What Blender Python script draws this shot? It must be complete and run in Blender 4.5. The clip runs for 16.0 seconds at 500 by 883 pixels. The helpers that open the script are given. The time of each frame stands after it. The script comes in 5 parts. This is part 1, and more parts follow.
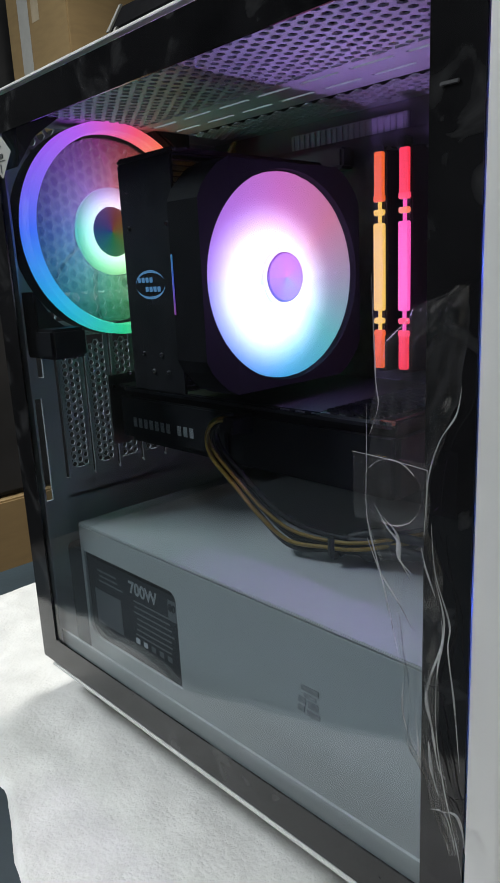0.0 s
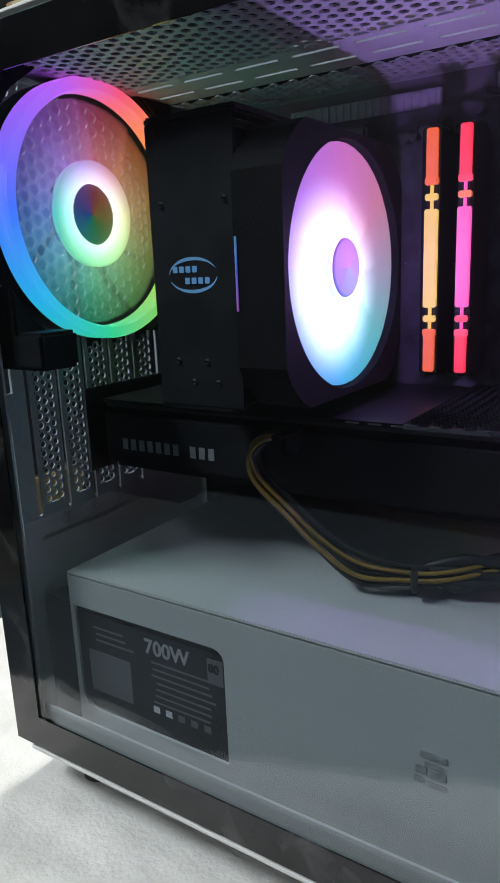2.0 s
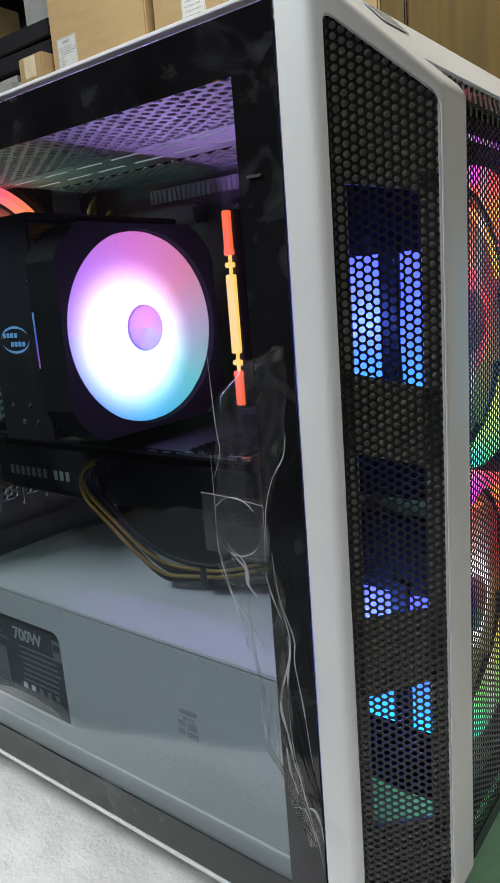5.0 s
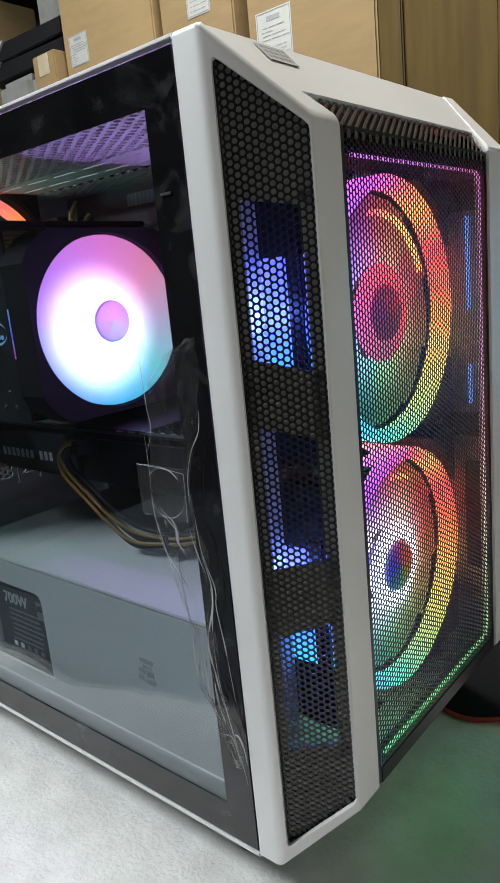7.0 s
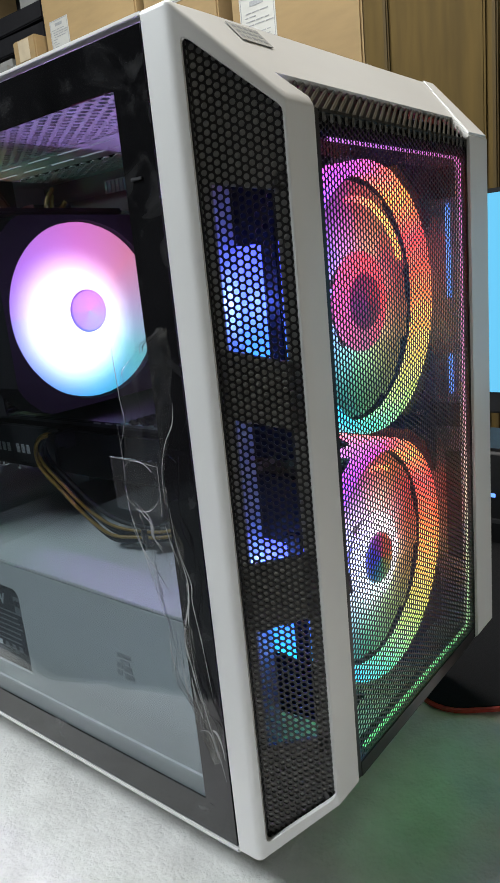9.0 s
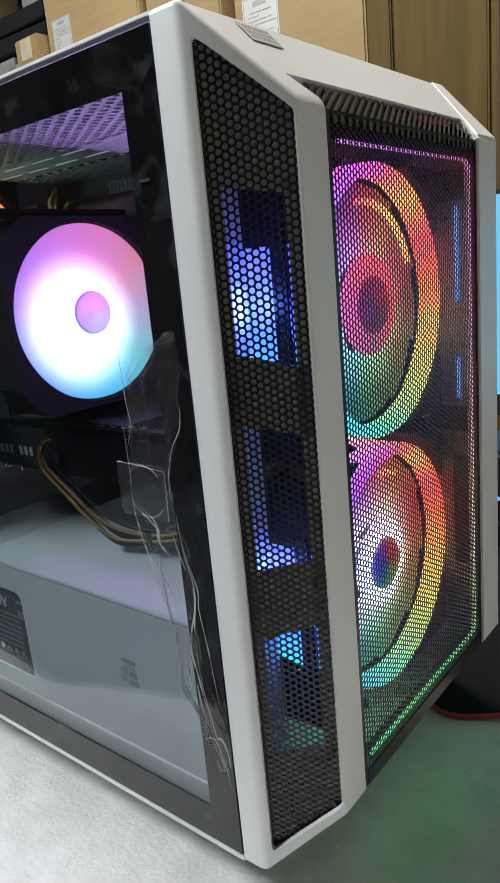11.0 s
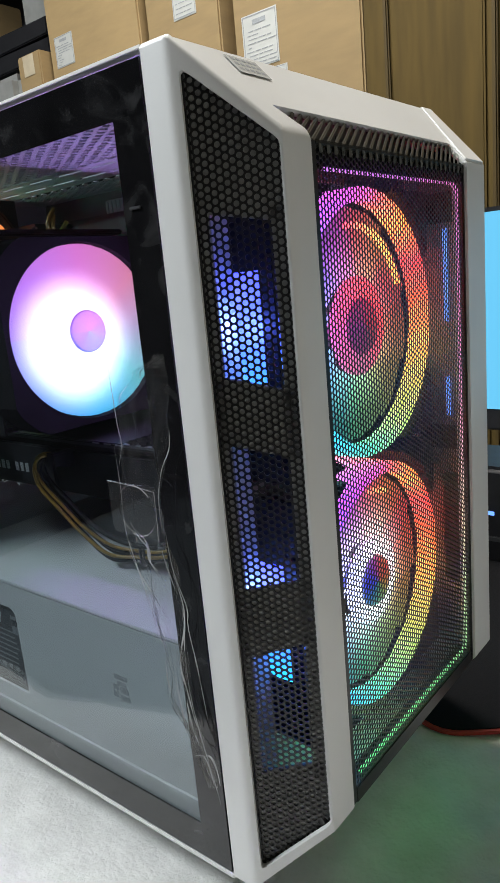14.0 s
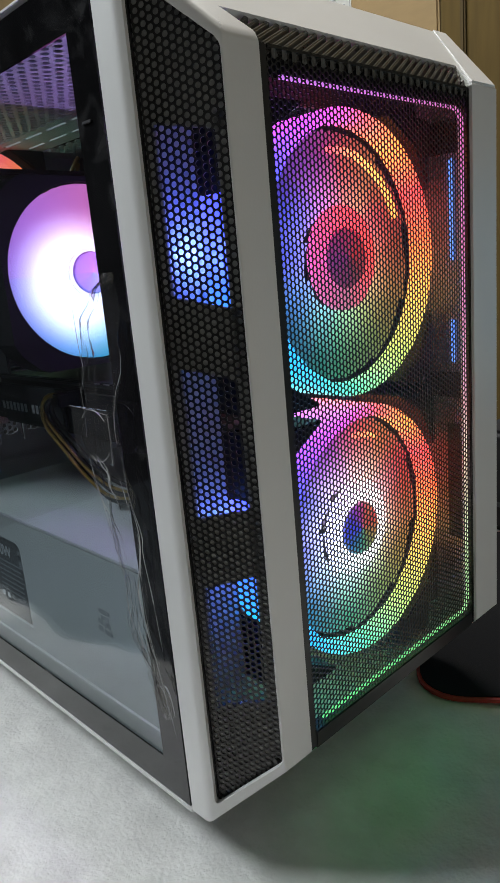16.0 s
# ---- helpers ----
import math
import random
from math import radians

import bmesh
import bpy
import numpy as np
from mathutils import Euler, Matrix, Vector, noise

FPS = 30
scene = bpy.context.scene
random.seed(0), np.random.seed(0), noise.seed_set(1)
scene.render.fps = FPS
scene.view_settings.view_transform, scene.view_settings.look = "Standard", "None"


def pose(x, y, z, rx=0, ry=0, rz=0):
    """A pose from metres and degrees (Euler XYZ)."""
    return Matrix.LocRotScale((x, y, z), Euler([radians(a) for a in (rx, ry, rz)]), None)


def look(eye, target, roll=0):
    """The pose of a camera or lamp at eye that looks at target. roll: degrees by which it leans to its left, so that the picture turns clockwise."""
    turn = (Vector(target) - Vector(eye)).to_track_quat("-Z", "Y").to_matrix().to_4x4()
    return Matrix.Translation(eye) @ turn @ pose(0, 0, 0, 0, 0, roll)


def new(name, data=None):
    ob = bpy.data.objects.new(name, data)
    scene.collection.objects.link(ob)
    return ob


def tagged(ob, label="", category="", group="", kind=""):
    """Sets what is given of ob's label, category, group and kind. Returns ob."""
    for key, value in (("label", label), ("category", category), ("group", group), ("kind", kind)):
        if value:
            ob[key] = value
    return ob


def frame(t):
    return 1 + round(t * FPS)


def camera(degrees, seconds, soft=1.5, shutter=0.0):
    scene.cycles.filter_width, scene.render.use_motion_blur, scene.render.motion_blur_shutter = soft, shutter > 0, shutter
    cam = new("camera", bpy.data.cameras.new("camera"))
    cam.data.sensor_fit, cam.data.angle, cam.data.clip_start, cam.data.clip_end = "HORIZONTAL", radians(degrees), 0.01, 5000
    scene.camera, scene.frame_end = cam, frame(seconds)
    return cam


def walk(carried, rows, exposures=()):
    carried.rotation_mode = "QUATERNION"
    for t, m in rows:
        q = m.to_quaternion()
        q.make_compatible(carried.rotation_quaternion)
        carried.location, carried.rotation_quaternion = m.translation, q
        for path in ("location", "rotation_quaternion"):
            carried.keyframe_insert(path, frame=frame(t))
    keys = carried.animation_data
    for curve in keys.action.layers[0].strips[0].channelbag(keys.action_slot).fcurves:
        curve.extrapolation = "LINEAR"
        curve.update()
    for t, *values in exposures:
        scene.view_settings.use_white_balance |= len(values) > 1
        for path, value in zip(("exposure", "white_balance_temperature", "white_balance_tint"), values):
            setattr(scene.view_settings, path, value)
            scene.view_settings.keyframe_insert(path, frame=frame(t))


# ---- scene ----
cam = camera(39.7, 16.0)
PATH = [
    (0, (0.113, -0.214, 0.312), (-1.299, 1.121, -0.161), -2.8),
    (0.5, (0.071, -0.223, 0.311), (-1.286, 1.171, -0.152), -2.8),
    (1, (0.041, -0.227, 0.308), (-1.196, 1.27, -0.172), -2.9),
    (1.5, (0.009, -0.229, 0.306), (-1.104, 1.356, -0.191), -3.6),
    (2, (-0.018, -0.234, 0.308), (-1.092, 1.385, -0.165), -2.4),
    (2.5, (-0.042, -0.226, 0.32), (-0.977, 1.476, -0.157), -1.1),
    (3, (-0.041, -0.235, 0.337), (-1.086, 1.408, -0.119), -2.4),
    (3.5, (0.003, -0.24, 0.335), (-1.129, 1.342, -0.133), -3.4),
    (4, (0.07, -0.234, 0.334), (-1.075, 1.34, -0.125), -4.6),
    (4.5, (0.116, -0.229, 0.328), (-1.074, 1.319, -0.107), -4.5),
    (5, (0.147, -0.22, 0.326), (-1.058, 1.318, -0.098), -4.5),
    (7.3, (0.216, -0.227, 0.328), (-1.054, 1.246, -0.135), -5.7),
    (7.5, (0.216, -0.227, 0.329), (-1.044, 1.252, -0.148), -5.5),
    (8, (0.219, -0.222, 0.326), (-1.015, 1.276, -0.157), -5.5),
    (8.5, (0.216, -0.219, 0.326), (-1.024, 1.273, -0.159), -5.5),
    (9, (0.215, -0.218, 0.326), (-1.024, 1.276, -0.157), -5.6),
    (11.5, (0.209, -0.217, 0.328), (-1.031, 1.276, -0.156), -5.3),
    (12, (0.209, -0.217, 0.328), (-1.037, 1.27, -0.157), -5.3),
    (12.5, (0.21, -0.217, 0.328), (-1.032, 1.274, -0.156), -5.4),
    (13, (0.208, -0.218, 0.328), (-1.035, 1.269, -0.163), -5.3),
    (13.5, (0.208, -0.218, 0.335), (-1.046, 1.268, -0.132), -5.3),
    (14, (0.217, -0.216, 0.333), (-1.027, 1.283, -0.121), -5.3),
    (14.5, (0.223, -0.213, 0.332), (-1.041, 1.269, -0.122), -5.3),
    (15, (0.233, -0.212, 0.329), (-1.091, 1.222, -0.109), -5.0),
    (15.5, (0.248, -0.202, 0.321), (-1.138, 1.161, -0.151), -5.3),
    (16, (0.258, -0.176, 0.301), (-1.164, 1.147, -0.179), -5.1),
]
walk(cam, [(t, look(eye, target, roll)) for t, eye, target, roll in PATH],
     [(0, -0.28), (2, -0.25), (2.5, 0), (15.5, 0.04), (16, -0.36)])

# ---- world and light ----
world = bpy.data.worlds.new("room_air")
scene.world = world
world.use_nodes = True
world.node_tree.nodes["Background"].inputs[0].default_value = (1.0, 0.86, 0.68, 1)
world.node_tree.nodes["Background"].inputs[1].default_value = 0.065
scene.view_settings.exposure = 0.0


def area_lamp(name, where, target, sx, sy, watts, colour):
    data = bpy.data.lights.new(name, "AREA")
    data.shape, data.size, data.size_y, data.energy, data.color = "RECTANGLE", sx, sy, watts, colour
    ob = new(name, data)
    ob.matrix_world = look(where, target)
    return ob


area_lamp("ceiling_tube_light_front", (-1.35, -1.0, 1.95), (-0.4, -0.3, 0), 0.9, 0.3, 78, (0.92, 0.98, 1.0))
area_lamp("ceiling_tube_light_back", (-0.4, 0.45, 1.96), (-0.3, 0.45, 0), 1.0, 0.2, 46, (0.97, 0.95, 0.89))



def led_lamp(name, where, watts, colour):
    """The light that a fan's ring of small LEDs throws into the case."""
    data = bpy.data.lights.new(name, "POINT")
    data.energy, data.color, data.shadow_soft_size = watts, colour, 0.002
    new(name, data).location = where


led_lamp("cooler_fan_led", (-0.142, 0.0915, 0.3085), 0.48, (0.62, 0.34, 1.0))
led_lamp("upper_front_fan_led", (0.004, 0.0405, 0.310), 0.05, (0.1, 0.17, 1.0))
led_lamp("lower_front_fan_led", (0.004, 0.0405, 0.170), 0.05, (0.1, 0.2, 1.0))
led_lamp("rear_fan_led", (-0.300, 0.0805, 0.325), 0.07, (0.2, 1.0, 0.55))

# ---- materials ----


def material(name, colour, rough=0.5, metal=0.0, vary=0.15, scale=30.0, bump=0.0, bump_scale=200.0, random_tint=0.0,
             coat=0.0, specular=0.5, stretch=(1, 1, 1)):
    m = bpy.data.materials.new(name)
    m.use_nodes = True
    nt = m.node_tree
    b = nt.nodes["Principled BSDF"]
    b.inputs["Metallic"].default_value = metal
    b.inputs["Coat Weight"].default_value = coat
    b.inputs["Specular IOR Level"].default_value = specular
    tc = nt.nodes.new("ShaderNodeTexCoord")
    mp = nt.nodes.new("ShaderNodeMapping")
    mp.inputs["Scale"].default_value = stretch
    nt.links.new(tc.outputs["Object"], mp.inputs[0])
    n1 = nt.nodes.new("ShaderNodeTexNoise")
    n1.inputs["Scale"].default_value, n1.inputs["Detail"].default_value = scale, 6
    n2 = nt.nodes.new("ShaderNodeTexNoise")
    n2.inputs["Scale"].default_value, n2.inputs["Detail"].default_value = bump_scale, 3
    nt.links.new(mp.outputs[0], n1.inputs[0])
    nt.links.new(mp.outputs[0], n2.inputs[0])
    ramp = nt.nodes.new("ShaderNodeValToRGB")
    lo, hi = 1 - vary, 1 + vary
    ramp.color_ramp.elements[0].position, ramp.color_ramp.elements[1].position = 0.3, 0.7
    ramp.color_ramp.elements[0].color = (*[min(1, c * lo) for c in colour], 1)
    ramp.color_ramp.elements[1].color = (*[min(1, c * hi) for c in colour], 1)
    nt.links.new(n1.outputs[0], ramp.inputs[0])
    out = ramp.outputs[0]
    if random_tint:
        info = nt.nodes.new("ShaderNodeObjectInfo")
        hsv = nt.nodes.new("ShaderNodeHueSaturation")
        mr = nt.nodes.new("ShaderNodeMapRange")
        mr.inputs[3].default_value, mr.inputs[4].default_value = 1 - random_tint, 1 + random_tint
        nt.links.new(info.outputs["Random"], mr.inputs[0])
        nt.links.new(mr.outputs[0], hsv.inputs["Value"])
        nt.links.new(out, hsv.inputs["Color"])
        out = hsv.outputs[0]
    nt.links.new(out, b.inputs["Base Color"])
    rr = nt.nodes.new("ShaderNodeMapRange")
    rr.inputs[3].default_value, rr.inputs[4].default_value = max(0, rough - 0.08), min(1, rough + 0.08)
    nt.links.new(n1.outputs[0], rr.inputs[0])
    nt.links.new(rr.outputs[0], b.inputs["Roughness"])
    if bump:
        bp = nt.nodes.new("ShaderNodeBump")
        bp.inputs["Strength"].default_value, bp.inputs["Distance"].default_value = bump, 0.001
        nt.links.new(n2.outputs[0], bp.inputs["Height"])
        nt.links.new(bp.outputs[0], b.inputs["Normal"])
    return m


def glass(name, tint=(1, 1, 1), rough=0.0, gloss=0.5, ior=1.45, haze=0.0):
    """Thin clear sheet: straight-through light with a Fresnel-driven gloss, and a little milkiness where haze is given."""
    m = bpy.data.materials.new(name)
    m.use_nodes = True
    nt = m.node_tree
    nt.nodes.remove(nt.nodes["Principled BSDF"])
    out = nt.nodes["Material Output"]
    tr = nt.nodes.new("ShaderNodeBsdfTransparent")
    tr.inputs[0].default_value = (*tint, 1)
    gl = nt.nodes.new("ShaderNodeBsdfGlossy")
    gl.inputs["Roughness"].default_value = rough
    facing = nt.nodes.new("ShaderNodeLayerWeight")
    facing.inputs[0].default_value = 0.5
    power = nt.nodes.new("ShaderNodeMath")
    power.operation = "POWER"
    power.inputs[1].default_value = 5
    nt.links.new(facing.outputs["Facing"], power.inputs[0])
    f0 = ((ior - 1) / (ior + 1)) ** 2
    mul = nt.nodes.new("ShaderNodeMapRange")
    mul.inputs[3].default_value, mul.inputs[4].default_value = f0 * gloss, min(1.0, gloss)
    nt.links.new(power.outputs[0], mul.inputs[0])
    mix = nt.nodes.new("ShaderNodeMixShader")
    nt.links.new(mul.outputs[0], mix.inputs[0])
    clear = tr.outputs[0]
    if haze:
        milk = nt.nodes.new("ShaderNodeBsdfDiffuse")
        milk.inputs[0].default_value = (0.8, 0.8, 0.82, 1)
        both = nt.nodes.new("ShaderNodeMixShader")
        both.inputs[0].default_value = haze
        nt.links.new(clear, both.inputs[1])
        nt.links.new(milk.outputs[0], both.inputs[2])
        clear = both.outputs[0]
    nt.links.new(clear, mix.inputs[1])
    nt.links.new(gl.outputs[0], mix.inputs[2])
    nt.links.new(mix.outputs[0], out.inputs[0])
    return m


def rainbow(name, stops, strength, inner=None, outer=None, white=0.0, body=None, rest=0.35, shift=(0.0, 0.0)):
    """LED light by angle round the local X axis; stops are (degrees, colour) from -180 to 180. With inner and outer
    radius the glow of the hub lamps is painted in, fading outward from a core that white pales and shift moves off the
    middle."""
    m = bpy.data.materials.new(name)
    m.use_nodes = True
    nt = m.node_tree
    b = nt.nodes["Principled BSDF"]
    b.inputs["Base Color"].default_value = (*(body or (0.25, 0.25, 0.26)), 1)
    b.inputs["Roughness"].default_value = 0.6
    b.inputs["Specular IOR Level"].default_value = 0.15
    tc = nt.nodes.new("ShaderNodeTexCoord")
    sep = nt.nodes.new("ShaderNodeSeparateXYZ")
    nt.links.new(tc.outputs["Object"], sep.inputs[0])
    at = nt.nodes.new("ShaderNodeMath")
    at.operation = "ARCTAN2"
    nt.links.new(sep.outputs[2], at.inputs[0])
    nt.links.new(sep.outputs[1], at.inputs[1])
    mr = nt.nodes.new("ShaderNodeMapRange")
    mr.inputs[1].default_value, mr.inputs[2].default_value = -math.pi, math.pi
    nt.links.new(at.outputs[0], mr.inputs[0])
    ramp = nt.nodes.new("ShaderNodeValToRGB")
    els = ramp.color_ramp.elements
    while len(els) < len(stops):
        els.new(0.5)
    for e, (deg, col) in zip(els, stops):
        e.position, e.color = (deg + 180) / 360, (*col, 1)
    nt.links.new(mr.outputs[0], ramp.inputs[0])
    col = ramp.outputs[0]
    b.inputs["Emission Strength"].default_value = strength
    if inner is not None:
        flat = nt.nodes.new("ShaderNodeCombineXYZ")
        for k in (0, 1):
            off = nt.nodes.new("ShaderNodeMath")
            off.operation = "SUBTRACT"
            off.inputs[1].default_value = shift[k]
            nt.links.new(sep.outputs[k + 1], off.inputs[0])
            nt.links.new(off.outputs[0], flat.inputs[k + 1])
        ln = nt.nodes.new("ShaderNodeVectorMath")
        ln.operation = "LENGTH"
        nt.links.new(flat.outputs[0], ln.inputs[0])
        fall = nt.nodes.new("ShaderNodeMapRange")
        fall.interpolation_type = "SMOOTHSTEP"
        fall.inputs[1].default_value, fall.inputs[2].default_value = inner, outer
        fall.inputs[3].default_value, fall.inputs[4].default_value = 1.0, 0.0
        nt.links.new(ln.outputs["Value"], fall.inputs[0])
        mix = nt.nodes.new("ShaderNodeMix")
        mix.data_type = "RGBA"
        mul = nt.nodes.new("ShaderNodeMath")
        mul.operation = "MULTIPLY"
        mul.inputs[1].default_value = white
        nt.links.new(fall.outputs[0], mul.inputs[0])
        nt.links.new(mul.outputs[0], mix.inputs[0])
        nt.links.new(col, mix.inputs[6])
        mix.inputs[7].default_value = (1, 1, 1, 1)
        col = mix.outputs[2]
        st = nt.nodes.new("ShaderNodeMapRange")
        st.inputs[3].default_value, st.inputs[4].default_value = strength * rest, strength
        nt.links.new(fall.outputs[0], st.inputs[0])
        nt.links.new(st.outputs[0], b.inputs["Emission Strength"])
    nt.links.new(col, b.inputs["Emission Color"])
    return m


def glow(name, colour, strength):
    m = bpy.data.materials.new(name)
    m.use_nodes = True
    b = m.node_tree.nodes["Principled BSDF"]
    b.inputs["Base Color"].default_value = (0.08, 0.08, 0.08, 1)
    b.inputs["Specular IOR Level"].default_value = 0.2
    b.inputs["Emission Color"].default_value = (*colour, 1)
    b.inputs["Emission Strength"].default_value = strength
    return m


WHITE = material("white_powder_coat", (0.74, 0.737, 0.735), 0.42, vary=0.03, scale=12, bump=0.05, bump_scale=900)
INNER = material("pale_grey_steel", (0.42, 0.435, 0.46), 0.5, vary=0.06, scale=15, bump=0.1, bump_scale=700)
# white paint darkened in its colour for the shade inside the case
SHROUD = material("shaded_white_paint", (0.35, 0.37, 0.365), 0.45, vary=0.05, scale=10, bump=0.15, bump_scale=800)
BLACK = material("black_plastic", (0.011, 0.011, 0.013), 0.5, vary=0.25, scale=60, bump=0.1, bump_scale=600, specular=0.25)
MESHBLACK = material("black_punched_steel", (0.014, 0.0135, 0.014), 0.34, vary=0.2, scale=80)
BACKING = material("grey_dust_filter", (0.4, 0.405, 0.4), 0.8, vary=0.2, scale=400, bump=0.4, bump_scale=1500)
BORDER = material("black_glass_paint", (0.008, 0.008, 0.009), 0.06, vary=0.4, scale=25, specular=0.45)
def dusty(m, amount, scale):
    """Adds cloudy finger smears that dull the gloss."""
    nt = m.node_tree
    b = nt.nodes["Principled BSDF"]
    tc = nt.nodes.new("ShaderNodeTexCoord")
    n = nt.nodes.new("ShaderNodeTexNoise")
    n.inputs["Scale"].default_value, n.inputs["Detail"].default_value, n.inputs["Distortion"].default_value = scale, 4, 0.8
    nt.links.new(tc.outputs["Object"], n.inputs[0])
    r = nt.nodes.new("ShaderNodeMapRange")
    r.inputs[1].default_value, r.inputs[2].default_value = 0.55, 0.75
    nt.links.new(n.outputs[0], r.inputs[0])
    mix = nt.nodes.new("ShaderNodeMix")
    mix.data_type = "RGBA"
    old = b.inputs["Base Color"].links[0].from_socket
    nt.links.new(r.outputs[0], mix.inputs[0])
    nt.links.new(old, mix.inputs[6])
    mix.inputs[7].default_value = (amount, amount, amount * 1.05, 1)
    nt.links.new(mix.outputs[2], b.inputs["Base Color"])


dusty(BORDER, 0.05, 38)
GLASS = glass("tempered_glass", (0.82, 0.87, 0.905), 0.0, 1.7, 1.5)
FILM = glass("clear_plastic_film", (0.96, 0.96, 0.96), 0.12, 1.5, 1.45, 0.022)
CLEAR = glass("clear_tab", (0.97, 0.97, 0.97), 0.06, 1.6, 1.45, 0.015)
FOLD = material("film_fold", (0.6, 0.61, 0.62), 0.2, vary=0.3, scale=90)
FOLD.node_tree.nodes["Principled BSDF"].inputs["Alpha"].default_value = 0.42
PCB = material("black_circuit_board", (0.055, 0.055, 0.062), 0.45, vary=0.5, scale=90, bump=0.4, bump_scale=400)
FIN = material("dark_nickel_fin", (0.05, 0.05, 0.055), 0.35, metal=0.7, vary=0.2, scale=60)
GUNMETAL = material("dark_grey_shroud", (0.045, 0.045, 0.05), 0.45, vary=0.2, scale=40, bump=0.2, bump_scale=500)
STEEL = material("bare_steel", (0.5, 0.5, 0.52), 0.3, metal=1.0, vary=0.1, scale=80)
LABEL = material("black_paper_label", (0.009, 0.010, 0.013), 0.5, vary=0.2, scale=40, specular=0.2)
INK = material("pale_print", (0.5, 0.52, 0.54), 0.6, vary=0.1, scale=200)
SOFTINK = material("soft_grey_print", (0.26, 0.27, 0.28), 0.6, vary=0.15, scale=300)
PALEINK = material("pale_grey_print", (0.23, 0.235, 0.24), 0.6, vary=0.25, scale=300)
DIMINK = material("grey_print", (0.085, 0.09, 0.095), 0.6, vary=0.1, scale=200)
YELLOW = material("yellow_wire", (0.22, 0.14, 0.022), 0.45, vary=0.15, scale=80)
WIRE = material("black_wire", (0.012, 0.012, 0.013), 0.5, vary=0.2, scale=80)
REDWIRE = material("red_wire", (0.5, 0.04, 0.03), 0.45, vary=0.15, scale=80)
BLUEWIRE = material("blue_wire", (0.05, 0.12, 0.45), 0.45, vary=0.15, scale=80)
FOAM = material("white_foam_sheet", (0.6, 0.6, 0.59), 0.42, vary=0.1, scale=40, bump=1.0, bump_scale=330)
TABLE = material("dark_teal_table", (0.02, 0.032, 0.04), 0.5, vary=0.3, scale=20, bump=0.2)
CARD = material("brown_cardboard", (0.285, 0.195, 0.09), 0.8, vary=0.08, scale=14, bump=0.25, bump_scale=500, random_tint=0.12, stretch=(1, 1, 4))
TAPE = material("shiny_packing_tape", (0.5, 0.42, 0.3), 0.12, vary=0.15, scale=20, bump=0.3, bump_scale=60)
GREYPAPER = material("dull_grey_wrap", (0.22, 0.22, 0.21), 0.7, vary=0.15, scale=20, bump=0.3, bump_scale=60)
PAPER = material("white_paper", (0.43, 0.43, 0.41), 0.7, vary=0.05, scale=40)
DARKWALL = material("dark_shelf_paint", (0.02, 0.02, 0.022), 0.6, vary=0.3, scale=10)
WALL = material("cream_wall_paint", (0.42, 0.38, 0.3), 0.8, vary=0.06, scale=6, bump=0.2)
CUPBOARD = material("brown_cupboard_wood", (0.088, 0.058, 0.017), 0.75, specular=0.15, vary=0.18, scale=9, bump=0.2, stretch=(6, 6, 0.6))
CUPDARK = material("dark_moulding_wood", (0.066, 0.043, 0.013), 0.6, specular=0.2, vary=0.15, scale=9, stretch=(6, 6, 0.6))
MAT = material("black_cloth_mat", (0.008, 0.008, 0.009), 0.85, specular=0.1, vary=0.2, scale=300, bump=0.4, bump_scale=1500)
REDEDGE = material("red_stitched_edge", (0.35, 0.03, 0.02), 0.7, vary=0.2, scale=300)
CEIL = material("grey_ceiling_paint", (0.3, 0.3, 0.3), 0.8, vary=0.05, scale=5)
FLOORM = material("grey_floor_tile", (0.2, 0.19, 0.18), 0.5, vary=0.15, scale=5)
RUBBER = material("black_rubber", (0.015, 0.015, 0.015), 0.8, vary=0.2, scale=100)
SCREEN = glow("lit_blue_screen", (0.13, 0.58, 0.92), 1.0)
SCREEN.node_tree.nodes["Principled BSDF"].inputs["Base Color"].default_value = (0.02, 0.02, 0.02, 1)
GPUBLACK = material("black_card_shroud", (0.012, 0.012, 0.014), 0.4, vary=0.2, scale=40, bump=0.2, bump_scale=500, specular=0.3)
DULL = material("dull_black_plastic", (0.008, 0.008, 0.009), 0.75, vary=0.25, scale=60, bump=0.1, bump_scale=600, specular=0.08)
TRAY = material("grey_tray_steel", (0.13, 0.13, 0.14), 0.5, vary=0.1, scale=20, bump=0.1, bump_scale=600)
RIB = material("dark_grey_rib", (0.085, 0.085, 0.083), 0.3, vary=0.2, scale=80)
SEAL = glass("smoky_clear_seal", (0.6, 0.61, 0.6), 0.08, 1.2, 1.5)
BLADE_GREY = material("smoky_fan_hub", (0.34, 0.31, 0.33), 0.4, vary=0.1, scale=40)

RING_STOPS = [(-180, (0.03, 0.07, 1.0)), (-140, (0.01, 0.3, 0.65)), (-95, (0.08, 0.55, 0.28)), (-55, (0.38, 0.5, 0.1)), (-20, (0.8, 0.36, 0.06)),
              (8, (1.0, 0.12, 0.03)), (30, (1.0, 0.05, 0.06)), (55, (1.0, 0.28, 0.05)), (80, (1.0, 0.1, 0.12)), (105, (0.65, 0.06, 0.62)), (145, (0.06, 0.07, 1.0)),
              (180, (0.03, 0.07, 1.0))]
REAR_STOPS = [(-180, (0.05, 0.14, 0.85)), (-140, (0.02, 0.4, 0.7)), (-95, (0.02, 0.55, 0.22)), (-45, (0.3, 0.55, 0.06)),
              (0, (0.75, 0.42, 0.05)), (45, (1.0, 0.22, 0.04)), (75, (0.95, 0.08, 0.16)), (115, (0.5, 0.1, 0.8)), (180, (0.05, 0.14, 0.85))]
